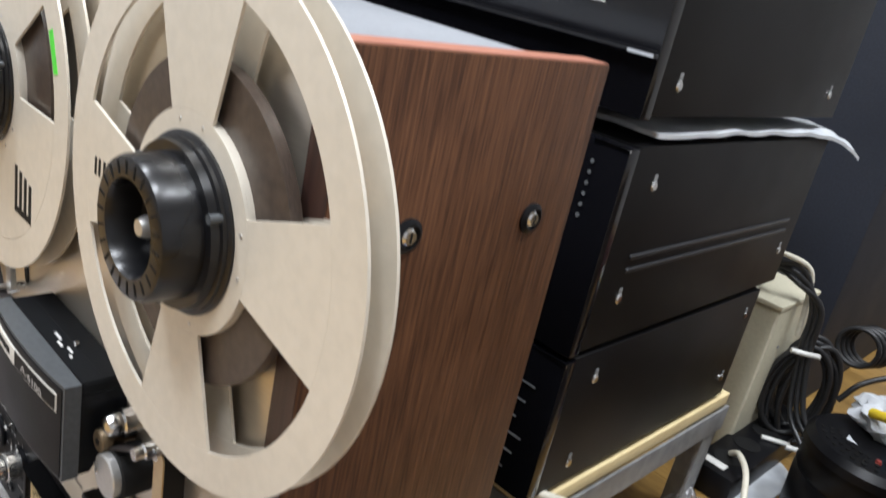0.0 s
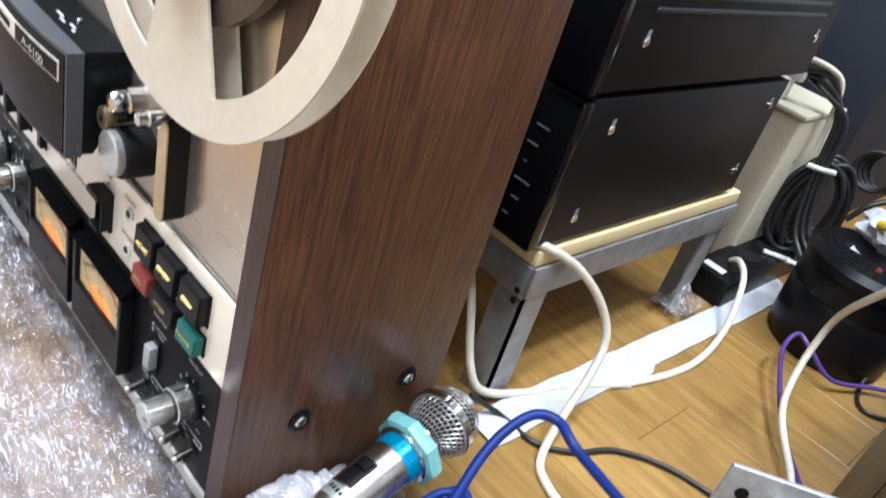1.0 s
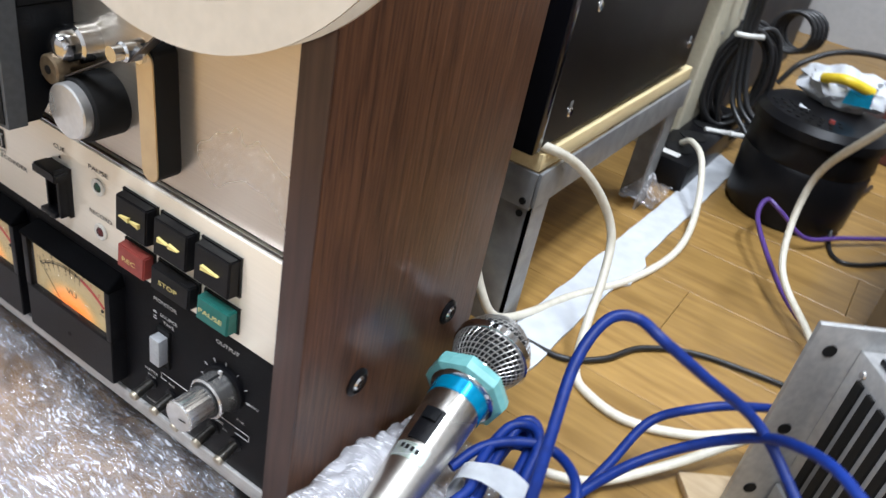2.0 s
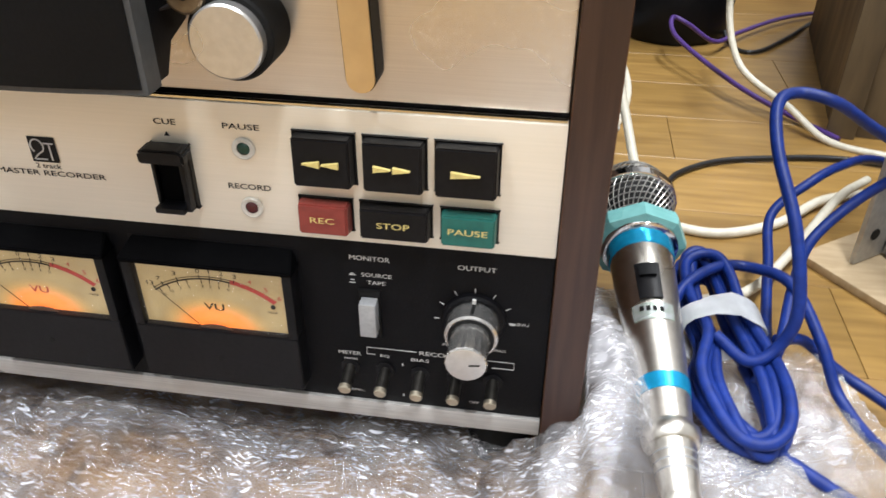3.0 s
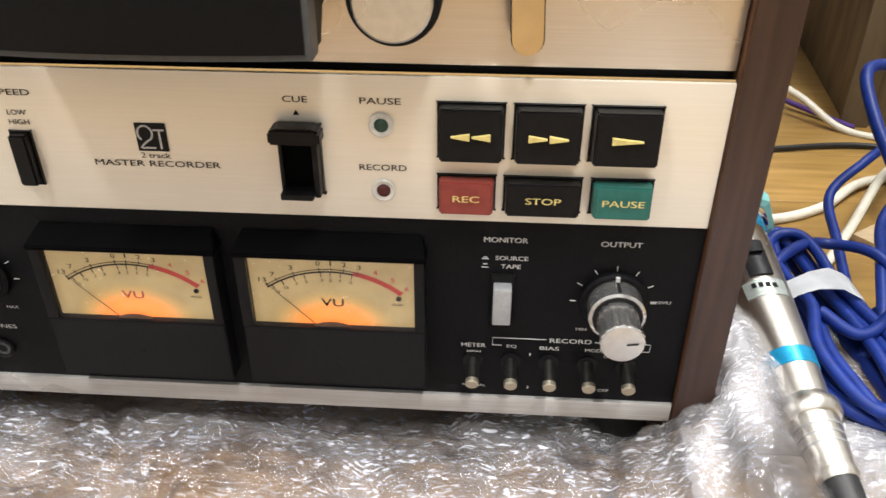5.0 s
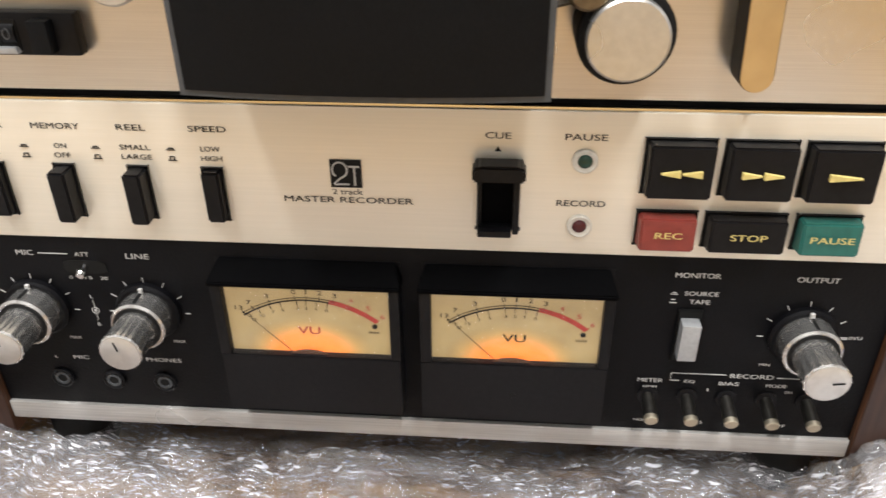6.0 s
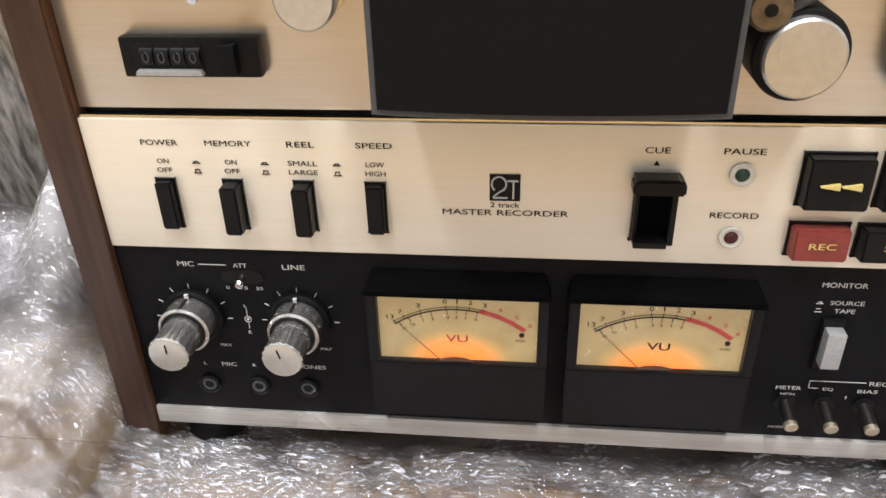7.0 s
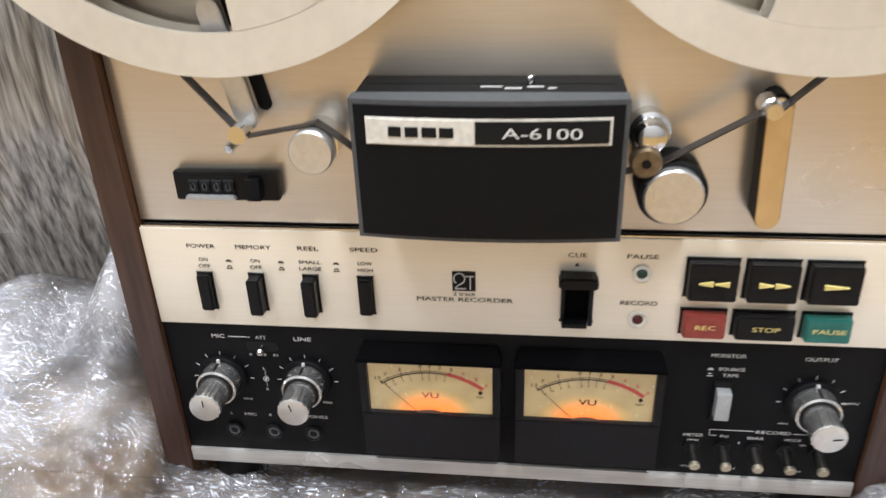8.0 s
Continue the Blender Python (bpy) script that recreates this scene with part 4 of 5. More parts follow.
part("tension_arm", outline(capsule(-0.1290, 0.3000, -0.1395, 0.3520, 0.0058), -0.0080, -0.0040, bevel=0.0006), SPUN, slot, "silver tension arm")
part("arm_roller", turned([(0, 0.0034), (0.020, 0.0034), (0.021, 0.0046), (0.026, 0.0046)], (-0.1290, 0.003, 0.2970), (0, -1, 0), 24), CHROME, slot, "small chrome guide roller")
part("guide_pin", turned([(0, 0.0024), (0.018, 0.0024)], (-0.1325, 0.001, 0.2920), (-0.3, -1, -0.3), 18), CHROME, slot)
for pts in (((-0.1690, 0.3420), (-0.1330, 0.2985), (-0.1270, 0.2935), (-0.1000, 0.2985), (-0.0920, 0.3010), (-0.0835, 0.2950), (-0.0665, 0.2810)), ((0.0500, 0.2760), (0.0600, 0.2785), (0.0680, 0.2800), (0.1120, 0.3060), (0.1190, 0.3060), (0.1500, 0.3360))):
    part("magnetic_tape", ribbon(pts, -0.0165, -0.0100), DARK_TAPE, deck, "dark brown tape threaded past the heads", smooth=0)


# ---- reels ----
def ring_plate(bm, cx, cz, y0, y1, r0, r1):
    """A flat ring of a reel side."""
    def p(a, r):
        return cx + r * math.cos(a), cz + r * math.sin(a)

    n = 96
    ring = []
    for i in range(n):
        a = 2 * math.pi * i / n
        ring.append([bm.verts.new((*(p(a, r)[:1]), y, p(a, r)[1])) for r, y in ((r0, y0), (r1, y0), (r1, y1), (r0, y1))])
    for i in range(n):
        a, b = ring[i], ring[(i + 1) % n]
        for k in range(4):
            bm.faces.new((a[k], b[k], b[(k + 1) % 4], a[(k + 1) % 4]))
    bmesh.ops.recalc_face_normals(bm, faces=bm.faces)
    return bm


def spoke(bm, cx, cz, y0, y1, c, half, r_boss, r_win):
    """One spoke of a reel side."""
    def p(a, r):
        return cx + r * math.cos(a), cz + r * math.sin(a)

    steps = 8
    c = radians(c)
    radii = [r_boss + 0.0001 + (r_win - r_boss - 0.0002) * i / steps for i in range(steps + 1)]
    left = [p(c - half(r), r) for r in radii]
    right = [p(c + half(r), r) for r in radii]
    arc_out = [p(c - half(r_win) + 2 * half(r_win) * i / 10, r_win - 0.0001) for i in range(1, 10)]
    arc_in = [p(c + half(r_boss) - 2 * half(r_boss) * i / 10, r_boss + 0.0001) for i in range(1, 10)]
    return outline(left + arc_out + right[::-1] + arc_in, y0, y1, bm)


def tape_reel(cx, cz, centers, half, pack, label):
    reel = thing("tape_reel", label, "tape reel", "reels on the recorder")
    y_f, y_b = -0.0175, -0.0015
    for name, ya, yb in (("front_flange", y_f, y_f + 0.0016), ("rear_flange", y_b - 0.0016, y_b)):
        rim = part(name, ring_plate(bmesh.new(), cx, cz, ya, yb, 0.1130, 0.1335), REEL, reel, "cream metal flange rim", smooth=25)
        part("boss_ring", ring_plate(bmesh.new(), cx, cz, ya, yb, 0.036, 0.0545), REEL, rim, smooth=25)
        for c in centers:
            part("spoke", spoke(None, cx, cz, ya, yb, c, half, 0.0545, 0.1130), REEL, rim, smooth=25)
    part("tape_pack", turned([(0, pack), (0.0064, pack)], (cx, -0.0063, cz), (0, -1, 0), 96), TAPE, reel, "wound brown tape")
    part("core", turned([(0, 0.0545), (0.0128, 0.0545)], (cx, -0.0030, cz), (0, -1, 0), 64), REEL, reel)
    part("hub_base", turned([(0, 0.0445), (0.0025, 0.0445), (0.0035, 0.0425), (0.0055, 0.0425), (0.0060, 0.0405), (0.010, 0.0400)], (cx, y_f + 0.001, cz), (0, -1, 0), 64), HUB, reel, "black hub clamp base")
    hub = part("hub_clamp", turned([(0.0, 0.0350), (0.0170, 0.0342), (0.0196, 0.0330), (0.0202, 0.0315), (0.0202, 0.0235), (0.0180, 0.0222), (0.0030, 0.0218)], (cx, y_f - 0.008, cz), (0, -1, 0), 64), HUB, reel, "hollow black hub clamp with grip notches")
    for i in range(22):
        a = 2 * math.pi * i / 22
        mark = outline([(cx + r * math.cos(a + d), cz + r * math.sin(a + d)) for r, d in ((0.0250, -0.022), (0.0312, -0.022), (0.0312, 0.022), (0.0250, 0.022))], y_f - 0.0285, y_f - 0.0270)
        part("notch", mark, INK, hub, smooth=0)
    for i in range(3):
        a = radians(25 + 120 * i)
        part("hub_lug", turned([(0, 0.0024), (0.006, 0.0024)], (cx + 0.0405 * math.cos(a), y_f - 0.004, cz + 0.0405 * math.sin(a)), (0, -1, 0), 16), COVER_EDGE, hub)
    part("spindle", turned([(0, 0.0056), (0.019, 0.0056), (0.023, 0.0040)], (cx, y_f, cz), (0, -1, 0), 28), SPUN, reel, "bare metal spindle tip")
    for c in centers:
        for dr, da in ((0.0495, 12), (0.0495, -12)):
            a = radians(c + da)
            part("rivet", rod(cx + dr * math.cos(a), cz + dr * math.sin(a), 0.0011, y_f, y_f - 0.0004, 14, 0.0002), SPUN, reel)
    return reel


def straight_spoke(r):
    return math.asin(min(0.95, (0.0185 + (r - 0.0545) * 0.29) / r))


right_reel = tape_reel(0.1385, 0.4570, (3, 93, 183, 273), straight_spoke, 0.0800, "cream metal tape reel with four wide spokes and brown tape")
for k, (r, s) in enumerate(((0.0720, 0.006), (0.0800, 0.003), (0.0840, 0.003), (0.0900, 0.005), (0.0960, 0.005), (0.1010, 0.005))):
    a = radians(183)
    x, z = 0.1385 + r * math.cos(a), 0.4570 + r * math.sin(a)
    part("print_mark", outline([(x - 0.0012, z - s), (x + 0.0012, z - s), (x + 0.0012, z + s), (x - 0.0012, z + s)], -0.0178, -0.0174), INK, right_reel, smooth=0)
left_reel = tape_reel(-0.1365, 0.4570, (78, 198, 318), lambda r: radians(42), 0.0950, "cream metal tape reel with three windows and printed bars")
a = radians(8)
part("green_label", outline([(-0.1365 + r * math.cos(a + d), 0.4570 + r * math.sin(a + d)) for r, d in ((0.1150, 0.12), (0.1205, 0.12), (0.1205, 0.34), (0.1150, 0.34))], -0.0179, -0.0174), GREEN, left_reel, "bright green label", smooth=0)
for k in range(4):
    x = -0.088 + 0.0085 * k
    part("print_bar", box(x, x + 0.0042, -0.0179, -0.0174, 0.382, 0.410 - 0.002 * k), INK, left_reel, smooth=0)
part("print_bar", box(-0.088, -0.0583, -0.0179, -0.0174, 0.377, 0.3815), INK, left_reel, smooth=0)


# ---- equipment rack behind the recorder ----
RX0, RX1 = -0.235, 0.197
stand = thing("equipment_stand", "low grey angle-steel stand with a raw plywood top on the floor", "stand")
part("plywood_top", box(RX0 - 0.02, RX1 + 0.002, 0.285, 0.645, 0.1880, 0.2030, 0.001), PLY, stand, "pale plywood board")
for y0, y1 in ((0.283, 0.286), (0.642, 0.645)):
    part("cross_rail", box(RX0 - 0.02, RX1 + 0.003, y0, y1, 0.155, 0.187, 0.0006), STEEL, stand, "grey steel angle rail")
for x0, x1 in ((RX1 + 0.0035, RX1 + 0.0065), (RX0 - 0.024, RX0 - 0.021)):
    part("side_rail", box(x0, x1, 0.283, 0.645, 0.158, 0.1885, 0.0006), STEEL, stand, "grey steel angle rail")
for x, sx in ((RX1 + 0.0034, -1), (RX0 - 0.0205, 1)):
    for y, sy in ((0.2865, 1), (0.6415, -1)):
        bm = box(*sorted((x, x + sx * 0.032)), *sorted((y, y + sy * 0.003)), FLOOR, 0.1575)
        box(*sorted((x, x + sx * 0.003)), *sorted((y, y + sy * 0.032)), FLOOR, 0.1575, bm=bm)
        part("leg", bm, STEEL, stand, "grey angle-steel leg", smooth=0)
for y in (0.291, 0.302):
    part("bolt_hole", turned([(0, 0.003), (0.001, 0.003)], (RX1 - 0.004, 0.283, 0.150 + (y - 0.291)), (0, -1, 0), 14), INK, stand)


def rack_unit(z0, z1, y0, y1, label, screws, grooves=(), name="audio_unit"):
    unit = thing(name, label, "audio unit", "stacked audio units")
    part("case", box(RX0, RX1, y0 + 0.014, y1, z0 + 0.006, z1, 0.0012), RACK, unit, "black textured steel case")
    part("front_panel", box(RX0 - 0.002, RX1 + 0.001, y0, y0 + 0.0135, z0 + 0.004, z1 - 0.001, 0.0015), GLOSS_BLACK, unit, "gloss black front panel")
    part("front_trim", box(RX1 - 0.028, RX1 + 0.0012, y0 - 0.0006, y0 + 0.001, z1 - 0.0035, z1 - 0.0012), CHROME, unit, smooth=0)
    for y, z in screws:
        s = part("case_screw", turned([(0, 0.0042), (0.0008, 0.0042), (0.0018, 0.0028)], (RX1, y, z), (1, 0, 0), 20), CHROME, unit, "bright case screw")
        part("washer_tab", box(RX1, RX1 + 0.0006, y - 0.0022, y + 0.0022, z, z + 0.0090, 0.0002), STEEL, unit)
    for z in grooves:
        part("pressed_groove", box(RX1 - 0.002, RX1 + 0.0022, y0 + 0.045, y1 - 0.03, z - 0.0020, z + 0.0020, 0.0016, seg=3), RACK_RIDGE, unit)
    for x in (RX0 + 0.05, RX1 - 0.05):
        for y in (y0 + 0.05, y1 - 0.05):
            part("foot", turned([(0, 0.014), (0.0062, 0.016)], (x, y, z0), (0, 0, 1), 20), RUBBER, unit)
    return unit


low = rack_unit(0.2030, 0.3390, 0.2660, 0.6200, "black steel audio amplifier standing on the plywood top", ((0.317, 0.312), (0.317, 0.230), (0.600, 0.235), (0.600, 0.312)))
mid = rack_unit(0.3390, 0.5050, 0.2660, 0.6500, "black steel audio unit with pressed grooves in its side", ((0.314, 0.475), (0.314, 0.384), (0.625, 0.384)), (0.408, 0.419))
top = rack_unit(0.5200, 0.7300, 0.2660, 0.6350, "large black audio unit with a gloss black front", ((0.305, 0.548), (0.600, 0.548)))
for k in range(6):
    part("panel_mark", box(0.162 + 0.003 * (k % 2), 0.168 + 0.005 * (k % 3), 0.2650, 0.2661, 0.226 + 0.016 * k, 0.2268 + 0.016 * k), STEEL, low, smooth=0)
for k in range(6):
    part("vent_dot", turned([(0, 0.0015), (0.0006, 0.0015)], (0.172, 0.2655, 0.448 + 0.008 * k), (0, -1, 0), 12), STEEL, mid)
for k in range(9):
    part("panel_mark", box(-0.16 + 0.036 * k, -0.14 + 0.036 * k, 0.2650, 0.2661, 0.5905, 0.5918), PAINT_W, top, smooth=0)
part("front_ledge", box(RX0 - 0.002, RX1 + 0.001, 0.2585, 0.2655, 0.5645, 0.5675, 0.0006), GLOSS_BLACK, top, "gloss ledge with a bright end")
part("ledge_end", box(RX1 - 0.018, RX1 + 0.0016, 0.2575, 0.2584, 0.5650, 0.5672), CHROME, top, smooth=0)
part("front_dial", turned([(0, 0.03), (0.012, 0.03), (0.014, 0.026)], (0.10, 0.266, 0.66), (0, -1, 0), 40), GLOSS_BLACK, top)

# white foam sheet laid between two units
cloth = thing("foam_sheet", "crumpled white packing foam sheet between two stacked units", "packing foam")
bm = bmesh.new()
nx, ny = 14, 60
grid = []
for j in range(ny + 1):
    y = 0.300 + 0.400 * j / ny
    row = []
    for i in range(nx + 1):
        x = 0.02 + (0.177 + 0.040 * max(0, j / ny - 0.5)) * i / nx
        out = max(0.0, x - 0.195)
        drop = max(0.0, y - 0.65)
        z = 0.5118 + 0.0035 * noise.noise(Vector((x * 30, y * 22, 0))) - 3.0 * out * out * 8 - drop * 0.28
        row.append((x, y, z))
    grid.append(row)
top_v = [[bm.verts.new((x, y, z + 0.0022)) for x, y, z in r] for r in grid]
bot_v = [[bm.verts.new((x, y, z - 0.0012)) for x, y, z in r] for r in grid]
for j in range(ny):
    for i in range(nx):
        bm.faces.new((top_v[j][i], top_v[j][i + 1], top_v[j + 1][i + 1], top_v[j + 1][i]))
        bm.faces.new((bot_v[j + 1][i], bot_v[j + 1][i + 1], bot_v[j][i + 1], bot_v[j][i]))
for j in range(ny):
    bm.faces.new((top_v[j][nx], bot_v[j][nx], bot_v[j + 1][nx], top_v[j + 1][nx]))
    bm.faces.new((top_v[j + 1][0], bot_v[j + 1][0], bot_v[j][0], top_v[j][0]))
for i in range(nx):
    bm.faces.new((top_v[0][i], bot_v[0][i], bot_v[0][i + 1], top_v[0][i + 1]))
    bm.faces.new((top_v[ny][i + 1], bot_v[ny][i + 1], bot_v[ny][i], top_v[ny][i]))
part("sheet", bm, PAPER, cloth)

# ---- behind the rack ----
psu = thing("power_box", "narrow upright beige plastic box with a white plug in its top", "power supply")
part("body", box(0.085, 0.172, 0.805, 0.940, FLOOR, 0.262, 0.006, seg=3), BEIGE, psu, "beige plastic body")
part("cap_plate", box(0.083, 0.174, 0.803, 0.942, 0.2623, 0.2700, 0.003), BEIGE, psu)
plug = part("plug", box(0.105, 0.128, 0.812, 0.838, 0.2703, 0.300, 0.005), WHITE, psu, "white mains plug")
part("plug_neck", box(0.108, 0.140, 0.818, 0.832, 0.2985, 0.312, 0.004), WHITE, plug)
part("screw", turned([(0, 0.003), (0.001, 0.002)], (0.172, 0.85, 0.20), (1, 0, 0), 14), STEEL, psu)
strip = thing("power_strip", "black power strip lying on the floor", "power strip")
part("body", box(0.165, 0.225, 0.700, 0.980, FLOOR, 0.072, 0.005), BLACK, strip, "black plastic body")
for k in range(4):
    part("socket", turned([(0, 0.018), (0.001, 0.018), (0.0012, 0.015)], (0.195, 0.745 + 0.06 * k, 0.072), (0, 0, 1), 28), RUBBER, strip)
part("pale_label", box(0.175, 0.205, 0.712, 0.726, 0.0722, 0.0730), WHITE, strip, smooth=0)
drum = thing("vacuum_drum", "round black plastic drum with a perforated lid on the floor", "vacuum cleaner")
DX, DY = 0.336, 0.785
part("drum", turned([(0, 0.068), (0.01, 0.074), (0.075, 0.077), (0.080, 0.074), (0.086, 0.077), (0.115, 0.074)], (DX, DY, FLOOR), (0, 0, 1), 56), BLACK, drum, "ribbed black plastic drum")
lid = part("lid", turned([(0.115, 0.079), (0.126, 0.079), (0.134, 0.071), (0.138, 0.042), (0.140, 0.015)], (DX, DY, FLOOR), (0, 0, 1), 56), BLACK, drum, "black lid")
for i in range(26):
    a = radians(200 + (i % 9) * 12)
    r = 0.044 + 0.009 * (i // 9)
    part("vent_hole", turned([(0, 0.0030), (0.0030, 0.0030)], (DX + r * math.cos(a), DY + r * math.sin(a), FLOOR + 0.1355 - 0.0012 * (i // 9)), (0, 0, 1), 10), INK, lid)
part("paper_label", box(DX - 0.030, DX - 0.004, DY - 0.030, DY - 0.010, FLOOR + 0.1375, FLOOR + 0.1386), PAPER, lid, "small white label", smooth=0)
part("red_button", turned([(0, 0.004), (0.004, 0.003)], (DX + 0.012, DY - 0.045, FLOOR + 0.1365), (0, 0, 1), 14), RED, lid)
bag = thing("plastic_bag", "small white and blue printed plastic bag on the drum", "bag")
bm = bmesh.new()
bmesh.ops.create_icosphere(bm, subdivisions=4, radius=1)
for v in bm.verts:
    k = 1 + 0.35 * noise.noise(v.co * 2.2) + 0.12 * noise.noise(v.co * 7)
    v.co = Vector((DX + 0.005 + v.co.x * 0.050 * k, DY + 0.035 + v.co.y * 0.042 * k, FLOOR + 0.158 + v.co.z * 0.024 * k))
part("bag", bm, PAPER, bag)
part("blue_print", outline([(DX + 0.010, 0.186), (DX + 0.040, 0.190), (DX + 0.038, 0.206), (DX + 0.012, 0.204)], DY - 0.012, DY - 0.008), RING_BLUE, bag, smooth=0)
part("yellow_print", tube([(DX - 0.02, DY - 0.005, 0.205), (DX + 0.005, DY - 0.02, 0.214), (DX + 0.035, DY - 0.005, 0.206)], 0.006), YELLOW, bag)
cab = thing("speaker_cabinet", "tall dark navy cloth covered cabinet behind the rack", "cabinet")
part("body", box(-0.60, 0.170, 1.060, 1.55, FLOOR, 1.45, 0.006), NAVY, cab)
part("plinth", box(-0.59, 0.165, 1.056, 1.0598, FLOOR, 0.10), BLACK, cab)
boards = thing("board_stack", "stack of dark red-brown boards lying by the wall", "boards")
for k, (dx, h) in enumerate(((0.0, 0.040), (0.03, 0.036), (0.01, 0.040))):
    z = FLOOR + sum((0.040, 0.036, 0.040)[:k])
    part("board", box(0.36 + dx, 0.98 + dx, 1.10 + 0.01 * k, 1.30, z + 0.001, z + h - 0.001, 0.002), REDWOOD, boards)
crate = thing("wooden_crate", "old brown plywood crate with edge battens on the floor", "crate")
CM = Matrix.Translation((0.466, 0.474, 0)) @ Matrix.Rotation(radians(-9), 4, "Z")
for name, a in (("side", (0.0, 0.36, 0.0, 0.012, FLOOR, 0.42)), ("side", (0.0, 0.012, 0.0125, 0.34, FLOOR, 0.42)), ("side", (0.348, 0.36, 0.0125, 0.34, FLOOR, 0.42)), ("side", (0.0125, 0.3475, 0.328, 0.34, FLOOR, 0.42)), ("batten", (-0.006, 0.020, -0.008, -0.0005, FLOOR, 0.42)), ("batten", (0.3, 0.326, -0.008, -0.0005, FLOOR, 0.42)), ("crate_lid", (0.0, 0.36, 0.0, 0.34, 0.4205, 0.432))):
    bm = box(*a, 0.0012)
    bm.transform(CM)
    part(name, bm, CRATE, crate)

# ---- amplifier on cardboard ----
C, D1, D2 = Vector((0.443, 0.243, 0)), Vector((0.6, -0.8, 0)), Vector((0.8, 0.6, 0))
AM = Matrix(((D1.x, D2.x, 0, C.x), (D1.y, D2.y, 0, C.y), (0, 0, 1, 0), (0, 0, 0, 1)))


def amp_box(*a, bevel=0.0008):
    bm = box(*a, bevel)
    bm.transform(AM)
    bmesh.ops.recalc_face_normals(bm, faces=bm.faces)
    return bm


sheet = thing("cardboard_sheet", "flat brown corrugated cardboard sheet on the floor", "cardboard")
part("sheet", amp_box(-0.030, 0.42, -0.050, 0.34, FLOOR + 0.0005, FLOOR + 0.007), CARD, sheet)
amp = thing("power_amplifier", "grey steel power amplifier with rack ears and side vents on cardboard", "amplifier")
A0 = FLOOR + 0.008
part("front_panel", amp_box(-0.004, 0.0, -0.030, 0.30, A0, 0.205, bevel=0.0012), AMP, amp, "grey front panel with rack ears")
part("body", amp_box(0.0005, 0.34, 0.003, 0.29, A0 + 0.012, 0.190), AMP, amp, "grey steel body")
part("top_cover", amp_box(0.012, 0.335, 0.008, 0.285, 0.1904, 0.194), BLACK, amp, "black top cover")
part("side_frame", amp_box(0.0015, 0.34, -0.001, 0.0026, A0 + 0.002, A0 + 0.030), AMP, amp)
for k in range(22):
    part("vent_slot", amp_box(0.012 + 0.012 * k, 0.0182 + 0.012 * k, 0.0006, 0.0029, A0 + 0.034, 0.176, bevel=0), INK, amp, smooth=0)
for z in (A0 + 0.022, 0.12, 0.186):
    bm = turned([(0, 0.0045), (0.0006, 0.0045)], (0, 0, 0), (1, 0, 0), 20)
    bm.transform(AM @ Matrix.Translation((0.0, -0.016, z)))
    part("ear_hole", bm, INK, amp)
    bm = turned([(0, 0.0030), (0.0012, 0.0022)], (0, 0, 0), (0, -1, 0), 14)
    bm.transform(AM @ Matrix.Translation((0.012, 0.0028, z - 0.006)))
    part("rivet", bm, CHROME, amp)


# ---- microphone ----
mic = thing("microphone", "silver handheld microphone with blue rings lying on a coiled cable", "microphone")
TAIL, HEAD = Vector((0.2702, -0.046, 0.0685)), Vector((0.2497, 0.1610, 0.1130))
AX = (HEAD - TAIL).normalized()
LEN = (HEAD - TAIL).length


def lathe(name, profile, material, parent, label="", seg=48, smooth=35.0):
    return part(name, turned(profile, TAIL, AX, seg), material, parent, label, smooth)


lathe("connector", [(0.008, 0.0085), (0.010, 0.0094), (0.0125, 0.0094), (0.013, 0.0088), (0.020, 0.0096), (0.036, 0.0112), (0.040, 0.0114)], MIC, mic, "silver cable connector")
for d in (0.024, 0.0285, 0.033):
    lathe("connector_groove", [(d, 0.0096 + (d - 0.020) * 0.1 + 0.0002), (d + 0.0007, 0.0096 + (d - 0.020) * 0.1 + 0.0003)], STEEL, mic)
lathe("cable_boot", [(-0.024, 0.0045), (-0.012, 0.0068), (0.0085, 0.0080)], BLACK_CABLE, mic, "black cable boot")
body = lathe("body", [(0.039, 0.0128), (0.041, 0.0142), (0.046, 0.0142), (0.0475, 0.0132), (0.050, 0.0116), (0.060, 0.0123), (0.080, 0.0137), (0.110, 0.0158), (0.145, 0.0177), (0.165, 0.0185), (0.168, 0.0180)], MIC, mic, "tapered satin silver body")
lathe("blue_ring", [(0.0655, 0.0128), (0.0658, 0.0132), (0.0745, 0.0138), (0.0748, 0.0132)], RING_BLUE, mic, "blue ring")
lathe("blue_ring", [(0.1600, 0.0183), (0.1605, 0.0190), (0.1700, 0.0196), (0.1705, 0.0188)], RING_BLUE, mic, "blue ring")
lathe("collar", [(0.1700, 0.0200), (0.1712, 0.0225), (0.1770, 0.0240), (0.1850, 0.0245), (0.1865, 0.0230)], CHROME, mic, "silver collar")
# soft eight-sided bumper ring
lathe("bumper_ring", [(0.1720, 0.0240), (0.1735, 0.0278), (0.1785, 0.0288), (0.1835, 0.0278), (0.1850, 0.0240)], TEAL_RUBBER, mic, "translucent teal bumper ring", seg=8, smooth=15.0)
GC = TAIL + AX * (LEN + 0.0005)
frame_m = AX.to_track_quat("Z", "Y").to_matrix().to_4x4()


def grille_ball(r, seg, rings, squash):
    bm = bmesh.new()
    bmesh.ops.create_uvsphere(bm, u_segments=seg, v_segments=rings, radius=r)
    for v in bm.verts:
        v.co.z *= squash
    bm.transform(Matrix.Translation(GC) @ frame_m)
    return bm


